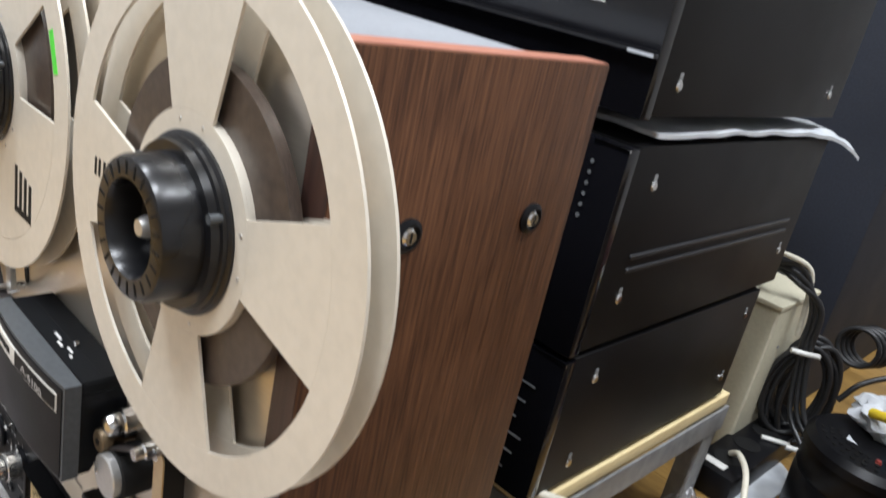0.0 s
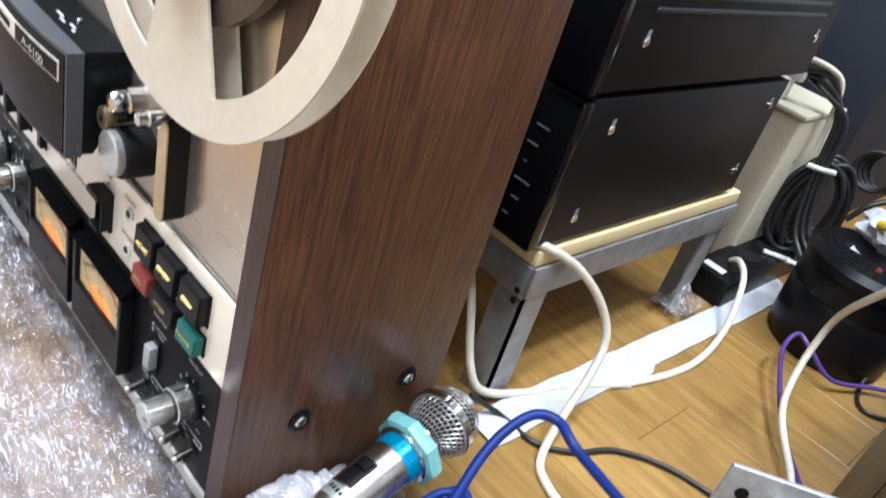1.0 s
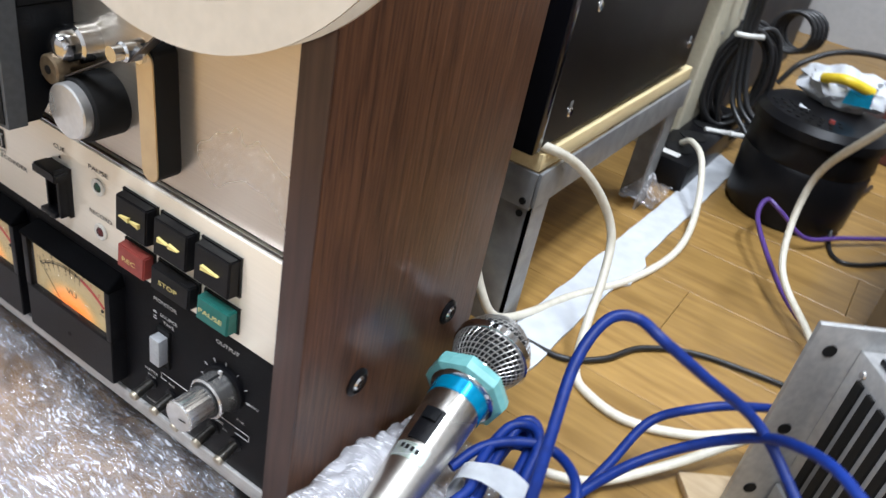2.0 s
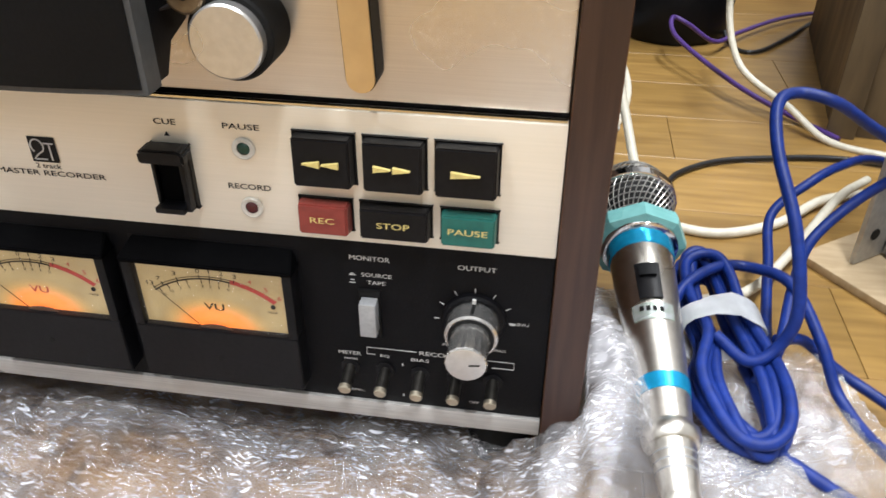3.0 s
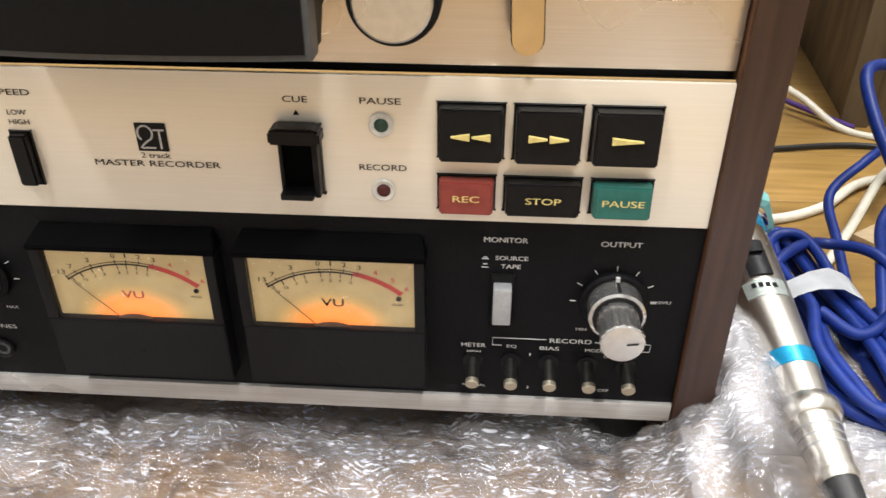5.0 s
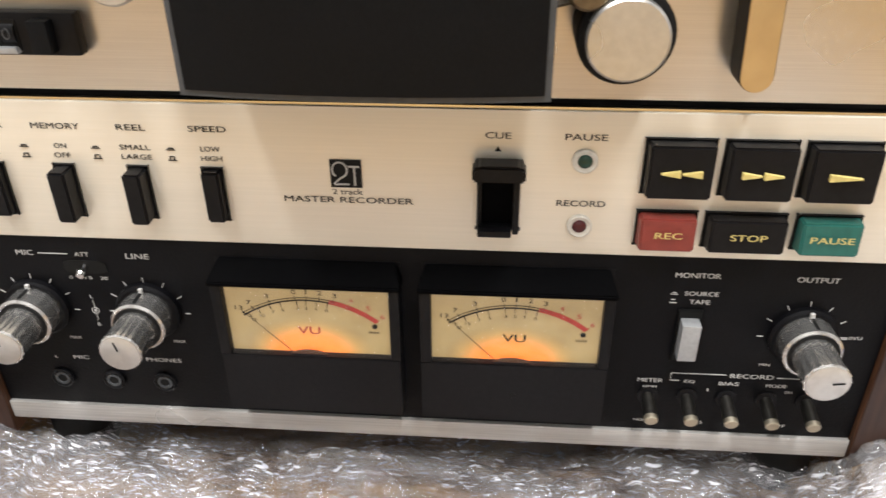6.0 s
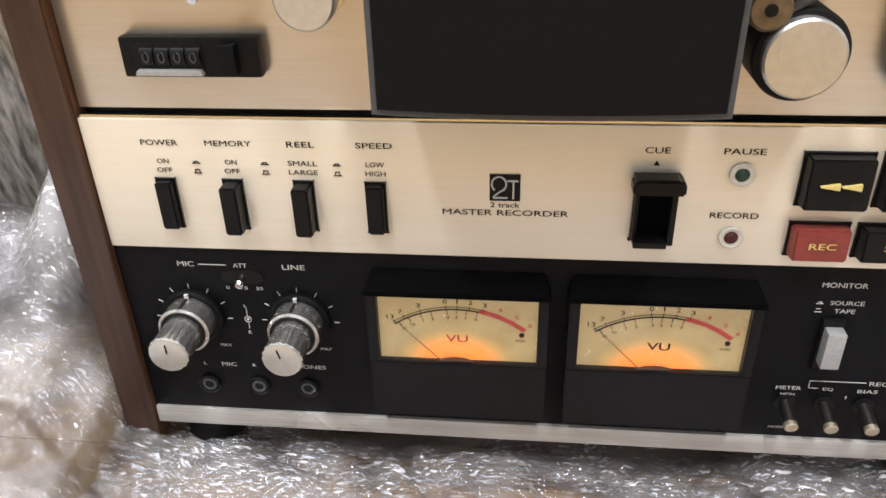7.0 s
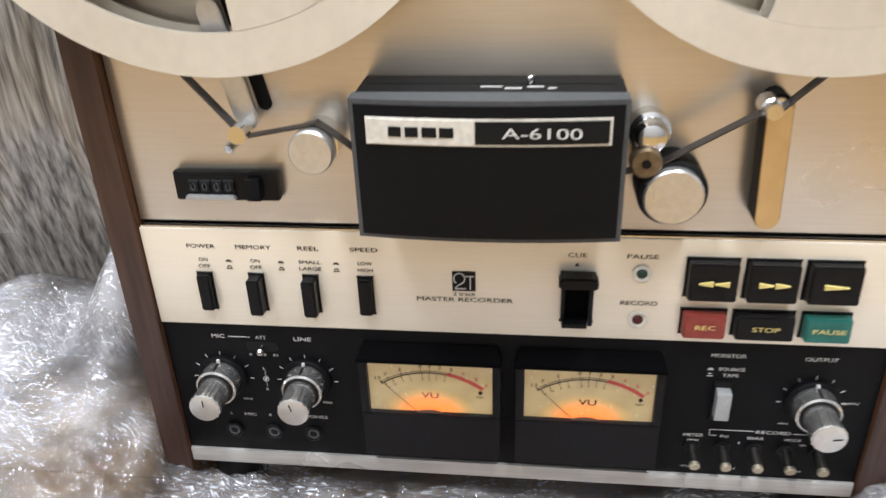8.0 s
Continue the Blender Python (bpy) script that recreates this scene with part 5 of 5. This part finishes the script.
part("grille_core", grille_ball(0.0236, 32, 20, 1.0), MESH_CORE, mic, "dark foam inside the grille")
bm = bmesh.new()
bmesh.ops.create_uvsphere(bm, u_segments=40, v_segments=22, radius=0.0262)
for v in bm.verts:
    twist = v.co.z * 20
    v.co = Matrix.Rotation(twist, 3, "Z") @ v.co
bm.transform(Matrix.Translation(GC) @ frame_m)
bmesh.ops.wireframe(bm, faces=bm.faces[:], thickness=0.00085, use_replace=True, use_even_offset=True)
part("grille_mesh", bm, GRILLE, mic, "silver woven wire grille", smooth=0)
part("grille_band", turned([(-0.0032, 0.0262), (-0.0025, 0.0276), (0.0025, 0.0276), (0.0032, 0.0262)], GC, AX, 56), CHROME, mic, "smooth band round the grille")
# switch and sticker on the upper side of the body
UP = Vector((-0.10, -0.45, 0.88))
UP = (UP - AX * UP.dot(AX)).normalized()
SIDE = AX.cross(UP)


def on_body(d0, d1, w, r0, r1, lift, thick, name, material, label="", parent=None):
    """A curved plate that follows the body: from d0 to d1 along it, w radians wide."""
    bm = bmesh.new()
    n = 8
    rows = []
    for d, r in ((d0, r0), (d1, r1)):
        for rr in (r + lift, r + lift + thick):
            rows.append([bm.verts.new(TAIL + AX * d + (UP * math.cos(-w / 2 + w * i / n) + SIDE * math.sin(-w / 2 + w * i / n)) * rr) for i in range(n + 1)])
    a0, a1, b0, b1 = rows
    for i in range(n):
        bm.faces.new((a1[i], a1[i + 1], b1[i + 1], b1[i]))
        bm.faces.new((a0[i + 1], a0[i], b0[i], b0[i + 1]))
        bm.faces.new((a0[i], a0[i + 1], a1[i + 1], a1[i]))
        bm.faces.new((b0[i + 1], b0[i], b1[i], b1[i + 1]))
    bm.faces.new((a0[0], a1[0], b1[0], b0[0]))
    bm.faces.new((a0[n], b0[n], b1[n], a1[n]))
    bmesh.ops.recalc_face_normals(bm, faces=bm.faces)
    return part(name, bm, material, parent or mic, label)


sw = on_body(0.119, 0.143, 0.72, 0.0162, 0.0176, -0.0006, 0.0022, "switch_plate", BLACK, "black sliding switch")
on_body(0.133, 0.141, 0.46, 0.0171, 0.0175, 0.0015, 0.0022, "slider", COVER, "", sw)
stick = on_body(0.106, 0.1165, 1.4, 0.0155, 0.0162, 0.0002, 0.0003, "sticker", FOIL, "silver foil sticker with dark bars")
for k in range(4):
    d0 = 0.1115 - 0.0004 * k
    w0 = -0.42 + 0.21 * k
    bm = bmesh.new()
    q = [TAIL + AX * d + (UP * math.cos(w) + SIDE * math.sin(w)) * (0.0166 + h) for h in (0.0, 0.0003) for d, w in ((d0, w0), (d0 + 0.003, w0), (d0 + 0.003, w0 + 0.13), (d0, w0 + 0.13))]
    v = [bm.verts.new(p) for p in q]
    for f in ((4, 5, 6, 7), (3, 2, 1, 0), (0, 1, 5, 4), (1, 2, 6, 5), (2, 3, 7, 6), (3, 0, 4, 7)):
        bm.faces.new([v[i] for i in f])
    part("dark_bar", bm, INK, stick, smooth=0)

# ---- cables ----
def cable(name, label, pieces, r, material):
    ob = thing(name, label, "cable")
    for pts in pieces:
        part("cable_run", tube(pts, r), material, ob)
    return ob


# the blue microphone cable: a tied bundle and its free loops
blue = thing("blue_cable", "thick blue microphone cable in a tied bundle with loose loops", "cable")
B0, B1 = Vector((0.2935, 0.150, 0.088)), Vector((0.3120, 0.008, 0.072))
BD = (B1 - B0).normalized()
BS = Vector((0.86, 0.14, 0.0)).normalized()
rnd = random.Random(5)
for k in range(7):
    w = 0.011 + 0.0035 * (k % 4) + rnd.uniform(-0.001, 0.001)
    lift = -0.016 + 0.0065 * (k // 2) + rnd.uniform(-0.001, 0.001)
    l0, l1 = rnd.uniform(-0.006, 0.006), rnd.uniform(-0.008, 0.006)
    pts = []
    for i in range(17):
        a = 2 * math.pi * i / 16 + math.pi / 2
        mid = (B0 + B1) / 2
        along = math.cos(a) * ((B1 - B0).length / 2 + (l1 if math.cos(a) > 0 else l0))
        pinch = 0.62 + 0.38 * abs(math.cos(a)) ** 0.7 if abs(math.sin(a)) > 0.7 else 1
        across = math.copysign(abs(math.sin(a)) ** 0.7, math.sin(a)) * w * (1.0 + 0.55 * (math.cos(a) > 0) * abs(math.sin(a)))
        p = mid + BD * along + BS * across * pinch
        p.z += lift + 0.002 * math.sin(3 * a + k)
        p.z = max(p.z, FLOOR + 0.012)
        pts.append(p)
    part("bundle_turn", tube(pts, 0.0033), BLUE, blue)
LOOPS = [
    # the tall arch
    [(0.296, 0.075, 0.082), (0.312, 0.060, 0.078), (0.326, 0.063, 0.088), (0.331, 0.066, 0.112), (0.325, 0.085, 0.148), (0.316, 0.118, 0.176), (0.318, 0.146, 0.191), (0.331, 0.158, 0.1935), (0.351, 0.154, 0.1905), (0.378, 0.168, 0.172), (0.412, 0.184, 0.150), (0.442, 0.168, 0.134), (0.478, 0.130, 0.118), (0.52, 0.07, 0.10)],
    # the second, lower arch
    [(0.330, 0.085, 0.060), (0.338, 0.130, 0.058), (0.346, 0.178, 0.066), (0.354, 0.224, 0.078), (0.379, 0.240, 0.097), (0.405, 0.264, 0.100), (0.44, 0.30, 0.09), (0.50, 0.345, 0.06)],
    # the run to the far side
    [(0.318, 0.060, 0.062), (0.332, 0.078, 0.075), (0.345, 0.120, 0.088), (0.366, 0.169, 0.094), (0.402, 0.190, 0.122), (0.434, 0.170, 0.158), (0.470, 0.130, 0.176), (0.53, 0.06, 0.16)],
    # a loop over the tie
    [(0.272, 0.090, 0.078), (0.281, 0.112, 0.086), (0.300, 0.130, 0.090), (0.320, 0.138, 0.088), (0.342, 0.118, 0.092), (0.356, 0.085, 0.076), (0.366, 0.065, 0.055), (0.382, 0.030, 0.050), (0.42, -0.02, 0.050)],
    # the tail that leaves to the front
    [(0.292, 0.040, 0.072), (0.305, 0.026, 0.064), (0.325, 0.010, 0.060), (0.350, -0.010, 0.058), (0.400, -0.05, 0.055), (0.47, -0.09, 0.045)],
    [(0.332, 0.085, 0.075), (0.352, 0.098, 0.066), (0.372, 0.092, 0.052), (0.395, 0.075, 0.046), (0.43, 0.03, 0.046)],
]
for pts in LOOPS:
    part("cable_run", tube(pts, 0.0034), BLUE, blue, "blue cable loop")
tie = thing("tape_tie", "milky white tape wrapped round the blue cable bundle", "tape")
bm = bmesh.new()
rows = []
mid = B0.lerp(B1, 0.42)
for i in range(25):
    a = 2 * math.pi * i / 24
    wob = 1 + 0.10 * noise.noise(Vector((math.cos(a) * 2, math.sin(a) * 2, 3)))
    c = mid + BS * math.cos(a) * 0.0245 * wob + Vector((0, 0, 1)) * (math.sin(a) * 0.0175 * wob - 0.006)
    w = 0.0085 + 0.002 * math.sin(2 * a)
    rows.append([bm.verts.new(c - BD * w), bm.verts.new(c + BD * w)])
for a, b in zip(rows, rows[1:]):
    bm.faces.new((a[0], b[0], b[1], a[1]))
bmesh.ops.solidify(bm, geom=bm.faces[:], thickness=0.0005)
part("band", bm, TAPE_STRIP, tie)

Zc = FLOOR + 0.0035
cable("white_cable", "thick ivory mains cable looped over the floor", [
    [(0.178, 0.276, 0.2080), (0.196, 0.290, 0.2078), (0.212, 0.330, 0.186), (0.230, 0.362, 0.152), (0.246, 0.372, 0.118), (0.257, 0.350, 0.088), (0.266, 0.315, 0.062), (0.278, 0.284, Zc), (0.300, 0.266, Zc), (0.335, 0.262, Zc), (0.380, 0.285, Zc), (0.42, 0.322, Zc + 0.003), (0.46, 0.345, Zc)],
    [(0.120, 0.300, 0.15), (0.150, 0.285, 0.12), (0.185, 0.268, 0.075), (0.200, 0.280, 0.050), (0.212, 0.330, Zc), (0.226, 0.378, Zc), (0.258, 0.458, Zc), (0.273, 0.555, Zc), (0.262, 0.640, 0.050), (0.236, 0.700, 0.085), (0.210, 0.735, 0.090), (0.195, 0.750, 0.078)],
], 0.0040, IVORY)
cable("white_cable", "ivory cable curving across the open floor", [
    [(0.62, 0.60, 0.436), (0.55, 0.52, 0.437), (0.487, 0.452, 0.405), (0.438, 0.448, 0.325), (0.399, 0.486, 0.251), (0.365, 0.568, 0.161), (0.375, 0.531, 0.084), (0.423, 0.478, 0.056), (0.456, 0.450, Zc), (0.50, 0.425, Zc), (0.56, 0.41, Zc)],
    [(0.300, 0.150, 0.050), (0.340, 0.180, 0.042), (0.378, 0.230, 0.047), (0.420, 0.290, 0.060), (0.455, 0.335, 0.055)],
    [(0.10, 0.83, 0.312), (0.115, 0.822, 0.325), (0.150, 0.825, 0.330), (0.175, 0.85, 0.315), (0.182, 0.86, 0.27), (0.184, 0.87, 0.22)],
], 0.0036, IVORY)
cable("black_cable", "thin black cable lying on the floor", [
    [(0.205, 0.255, 0.060), (0.225, 0.288, Zc), (0.262, 0.292, Zc), (0.289, 0.318, Zc), (0.308, 0.358, Zc), (0.345, 0.388, Zc), (0.390, 0.402, Zc), (0.455, 0.412, Zc), (0.52, 0.40, Zc)],
    [(0.42, 0.98, Zc), (0.400, 0.80, Zc + 0.02), (0.405, 0.73, Zc), (0.43, 0.70, Zc), (0.48, 0.76, Zc), (0.56, 0.88, Zc), (0.66, 0.96, Zc)],
], 0.0026, BLACK_CABLE)
cable("violet_cable", "violet cable curling up from the floor", [
    [(0.468, 0.455, Zc), (0.430, 0.500, 0.040), (0.388, 0.540, 0.050), (0.350, 0.600, 0.060), (0.325, 0.650, 0.070), (0.325, 0.680, 0.080), (0.345, 0.680, 0.072), (0.380, 0.690, 0.050), (0.420, 0.750, 0.045), (0.50, 0.84, 0.042), (0.62, 0.92, Zc)],
], 0.0028, PURPLE)
# the black cable hanks by the beige box
hank = thing("cable_hank", "hank of black cables with white ties hung by the beige box", "cable")
rnd = random.Random(3)
for k in range(9):
    cx, cy, cz = 0.205 + rnd.uniform(-0.008, 0.02), 0.885 + rnd.uniform(-0.03, 0.03), 0.135 + rnd.uniform(-0.01, 0.01)
    pts = []
    for i in range(15):
        a = 2 * math.pi * i / 14
        pts.append((cx + 0.030 * math.cos(a) * (1 + 0.15 * math.sin(k)), cy + 0.022 * math.cos(a) + 0.003 * k, cz + (0.070 + 0.006 * math.sin(2 * k)) * math.sin(a)))
    part("turn", tube(pts, 0.0040), BLACK_CABLE, hank)
for k in range(3):
    part("lead", tube([(0.120, 0.825 + 0.01 * k, 0.310), (0.165, 0.84, 0.318 - 0.01 * k), (0.190 + 0.006 * k, 0.86, 0.27), (0.196 + 0.006 * k, 0.87, 0.20), (0.215 + 0.01 * k, 0.86, 0.12), (0.255 + 0.02 * k, 0.84, 0.085), (0.30, 0.80 - 0.03 * k, 0.045)], 0.0038), BLACK_CABLE, hank)
for k in range(4):
    pts = [(0.235 + 0.028 * math.cos(2 * math.pi * i / 12) + 0.004 * k, 0.99 + 0.01 * k, 0.20 + 0.028 * math.sin(2 * math.pi * i / 12)) for i in range(13)]
    part("turn", tube(pts, 0.0036), BLACK_CABLE, hank)
for p in ((0.205, 0.86, 0.205), (0.215, 0.85, 0.075), (0.250, 0.84, 0.085)):
    part("white_tie", tube([(p[0] - 0.016, p[1] - 0.01, p[2]), p, (p[0] + 0.018, p[1] + 0.002, p[2] + 0.004)], 0.0035), WHITE, hank, "white cable tie")
cable("grey_cable", "grey cable arching behind the black drum", [
    [(0.255, 0.900, 0.150), (0.275, 0.915, 0.185), (0.320, 0.96, 0.205), (0.40, 1.02, 0.200), (0.50, 1.08, 0.17)],
    [(0.30, 1.02, Zc), (0.36, 1.04, 0.10), (0.45, 1.04, 0.11), (0.50, 1.03, Zc)],
], 0.0040, BLACK_CABLE)

# white foam strip on the floor
strip_w = thing("foam_strip", "torn white foam packing strip lying on the floor", "packing foam")
bm = bmesh.new()
L, R = [], []
for i in range(41):
    t = i / 40
    y = 0.255 + 0.61 * t
    cx = 0.228 + 0.014 * t
    w = 0.020 - 0.004 * t
    L.append((cx - w + 0.0035 * noise.noise(Vector((t * 14, 0, 0))), y + 0.012 * t, FLOOR + 0.001))
    R.append((cx + w + 0.0030 * noise.noise(Vector((t * 14, 5, 0))) + (0.008 if 0.32 < t < 0.42 else 0), y - 0.012 * t, FLOOR + 0.001))
lo = [[bm.verts.new(p) for p in q] for q in (L, R)]
hi = [[bm.verts.new((p[0], p[1], p[2] + 0.0025 + 0.0015 * noise.noise(Vector((p[1] * 40, k, 1))))) for p in q] for k, q in enumerate((L, R))]
for i in range(40):
    bm.faces.new((hi[0][i], hi[1][i], hi[1][i + 1], hi[0][i + 1]))
    bm.faces.new((hi[1][i], lo[1][i], lo[1][i + 1], hi[1][i + 1]))
    bm.faces.new((lo[0][i], hi[0][i], hi[0][i + 1], lo[0][i + 1]))
bmesh.ops.recalc_face_normals(bm, faces=bm.faces)
part("strip", bm, PAPER, strip_w)

# ---- wrapped object and clear film ----
wrapped = thing("wrapped_crate", "tall grey box tightly wrapped in creased stretch film", "wrapped box")
bm = bmesh.new()
nx, nz = 90, 60
verts = []
for j in range(nz + 1):
    z = FLOOR + 0.80 * j / nz
    row = []
    for i in range(nx + 1):
        x = -0.80 + 0.535 * i / nx
        pinch = 0.045 * max(0, 1 - (z - FLOOR) / 0.22)
        y = 0.105 + pinch + 0.006 * noise.noise(Vector((x * 55, 0, z * 3))) + 0.004 * noise.noise(Vector((x * 140, 2, z * 7)))
        row.append(bm.verts.new((x, y, z)))
    verts.append(row)
for j in range(nz):
    for i in range(nx):
        bm.faces.new((verts[j][i], verts[j][i + 1], verts[j + 1][i + 1], verts[j + 1][i]))
back = [bm.verts.new((x, 0.55, z)) for x, z in ((-0.80, FLOOR), (-0.265, FLOOR), (-0.265, FLOOR + 0.80), (-0.80, FLOOR + 0.80))]
bm.faces.new(back[::-1])
bm.faces.new([verts[nz][i] for i in range(nx + 1)] + [back[2], back[3]])
bm.faces.new([verts[j][nx] for j in range(nz, -1, -1)] + [back[1], back[2]])
bm.faces.new([verts[j][0] for j in range(nz + 1)] + [back[3], back[0]])
bm.faces.new([verts[0][i] for i in range(nx, -1, -1)] + [back[0], back[1]])
bmesh.ops.recalc_face_normals(bm, faces=bm.faces)
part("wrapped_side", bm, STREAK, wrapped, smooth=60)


def crumple(x, y, seed):
    """Ridged, faceted creases."""
    p = Vector((x, y, seed))
    warp = Vector((noise.noise(p * 9), noise.noise(p * 9 + Vector((7, 3, 1))), 0)) * 0.05
    q = p + warp
    big = noise.noise(q * 14)
    a = 1 - abs(noise.noise(q * 34)) * 2
    b = 1 - abs(noise.noise(q * 75 + Vector((3, 9, 2)))) * 2
    c = 1 - abs(noise.noise(q * 160 + Vector((1, 4, 7)))) * 2
    return 0.007 * big + 0.0046 * a + 0.0034 * b + 0.0016 * c


def film_sheet(x0, x1, y0, y1, base, seed, cell=0.0032, material=FILM):
    """A crumpled clear sheet over the floor; base(x, y) gives its mean height, None where there is none."""
    nx, ny = int((x1 - x0) / cell), int((y1 - y0) / cell)
    vert, index, faces = [], {}, []
    for j in range(ny + 1):
        for i in range(nx + 1):
            x, y = x0 + (x1 - x0) * i / nx, y0 + (y1 - y0) * j / ny
            h = base(x, y)
            if h is None:
                continue
            k = crumple(x, y, seed)
            jx, jy = 0.4 * cell * noise.noise(Vector((x * 300, y * 300, seed))), 0.4 * cell * noise.noise(Vector((x * 300, y * 300, seed + 5)))
            index[i, j] = len(vert)
            vert.append((x + jx, y + jy, max(FLOOR + 0.0012, h + k)))
    for (i, j), a in index.items():
        q = [index.get(c) for c in ((i, j), (i + 1, j), (i + 1, j + 1), (i, j + 1))]
        if None not in q:
            faces += [(q[0], q[1], q[2]), (q[0], q[2], q[3])]
    me = bpy.data.meshes.new("film")
    me.from_pydata(vert, [], faces)
    me.materials.append(material)
    me.polygons.foreach_set("use_smooth", [True] * len(me.polygons))
    return me


def bump_at(x, y, cx, cy, rx, ry, h):
    return h * math.exp(-((x - cx) / rx) ** 2 - ((y - cy) / ry) ** 2)


def front_height(x, y):
    if y > 0.085 and abs(x) < 0.224:
        return None
    h = FLOOR + 0.007 + 0.004 * math.exp(-((y + 0.030) / 0.035) ** 2)
    if x > 0.224:
        edge = 0.395 - 0.18 * max(0.0, y) + 0.012 * noise.noise(Vector((y * 18, 3, 0)))
        if x > edge or y > 0.150 + 0.02 * noise.noise(Vector((x * 20, 1, 0))) - (x - 0.224) * 0.35:
            return None
        h += 0.008 - bump_at(x, y, 0.272, 0.02, 0.02, 0.10, 0.012)
    if x < -0.224:
        h += 0.014
        if y > 0.15:
            return None
    h += bump_at(x, y, 0.236, 0.025, 0.040, 0.080, 0.042) if x > 0.18 else 0.0
    if x < -0.18:
        h += bump_at(x, y, -0.255, 0.075, 0.030, 0.06, 0.104) + bump_at(x, y, -0.345, 0.070, 0.08, 0.08, 0.088) + bump_at(x, y, -0.31, -0.05, 0.07, 0.06, 0.034)
    if abs(x) < 0.224 and y > -0.003:
        h = min(h, FLOOR + 0.005)
    return h


film = thing("plastic_film", "loose crumpled sheet of clear plastic film spread round the recorder", "plastic film")
for seed, (x0, x1, y0, y1), lift in ((1.0, (-0.58, 0.42, -0.34, 0.16), 0.0), (9.0, (-0.54, 0.36, -0.27, 0.13), 0.006)):
    cell = 0.0030 if seed < 5 else 0.0034
    for xa, xb, material in ((x0, -0.224, FILM_MILKY), (-0.224, 0.205, FILM), (0.205, x1, FILM_MILKY)):
        me = film_sheet(xa, xb, y0, y1, (lambda x, y, l=lift: None if front_height(x, y) is None else front_height(x, y) + l), seed, cell, material)
        ob = new("film_layer", me)
        ob.parent = film
wrap_me = film_sheet(0.178, 0.222, 0.600, 0.665, lambda x, y: FLOOR + 0.012 + 0.030 * math.exp(-((x - 0.2) / 0.012) ** 2 - ((y - 0.63) / 0.018) ** 2), 4.0, 0.0022)
wrap = thing("foot_wrap", "scrap of clear plastic film crumpled round the stand foot", "plastic film")
ob = new("film_scrap", wrap_me)
ob.parent = wrap

# ---- floor planks ----
def plank_mesh(length, width):
    bm = box(0, length, 0, width, -0.0058, 0.0, 0.0004, seg=1)
    me = bpy.data.meshes.new("plank")
    bm.to_mesh(me)
    bm.free()
    me.materials.append(FLOOR_WOOD)
    return me


PLANKS = [plank_mesh(0.5996, 0.0951), plank_mesh(0.5996, 0.0951)]
for row in range(40):
    y = -1.80 + 0.0955 * row
    shift = (row * 0.37) % 0.6
    for col in range(-1, 6):
        x = -1.60 + shift + 0.6 * col
        if x < -1.6 or x + 0.6 > 2.0:
            continue
        ob = new("plank", PLANKS[(row + col) % 2])
        ob.location = (x, y, FLOOR)
        ob.parent = floor
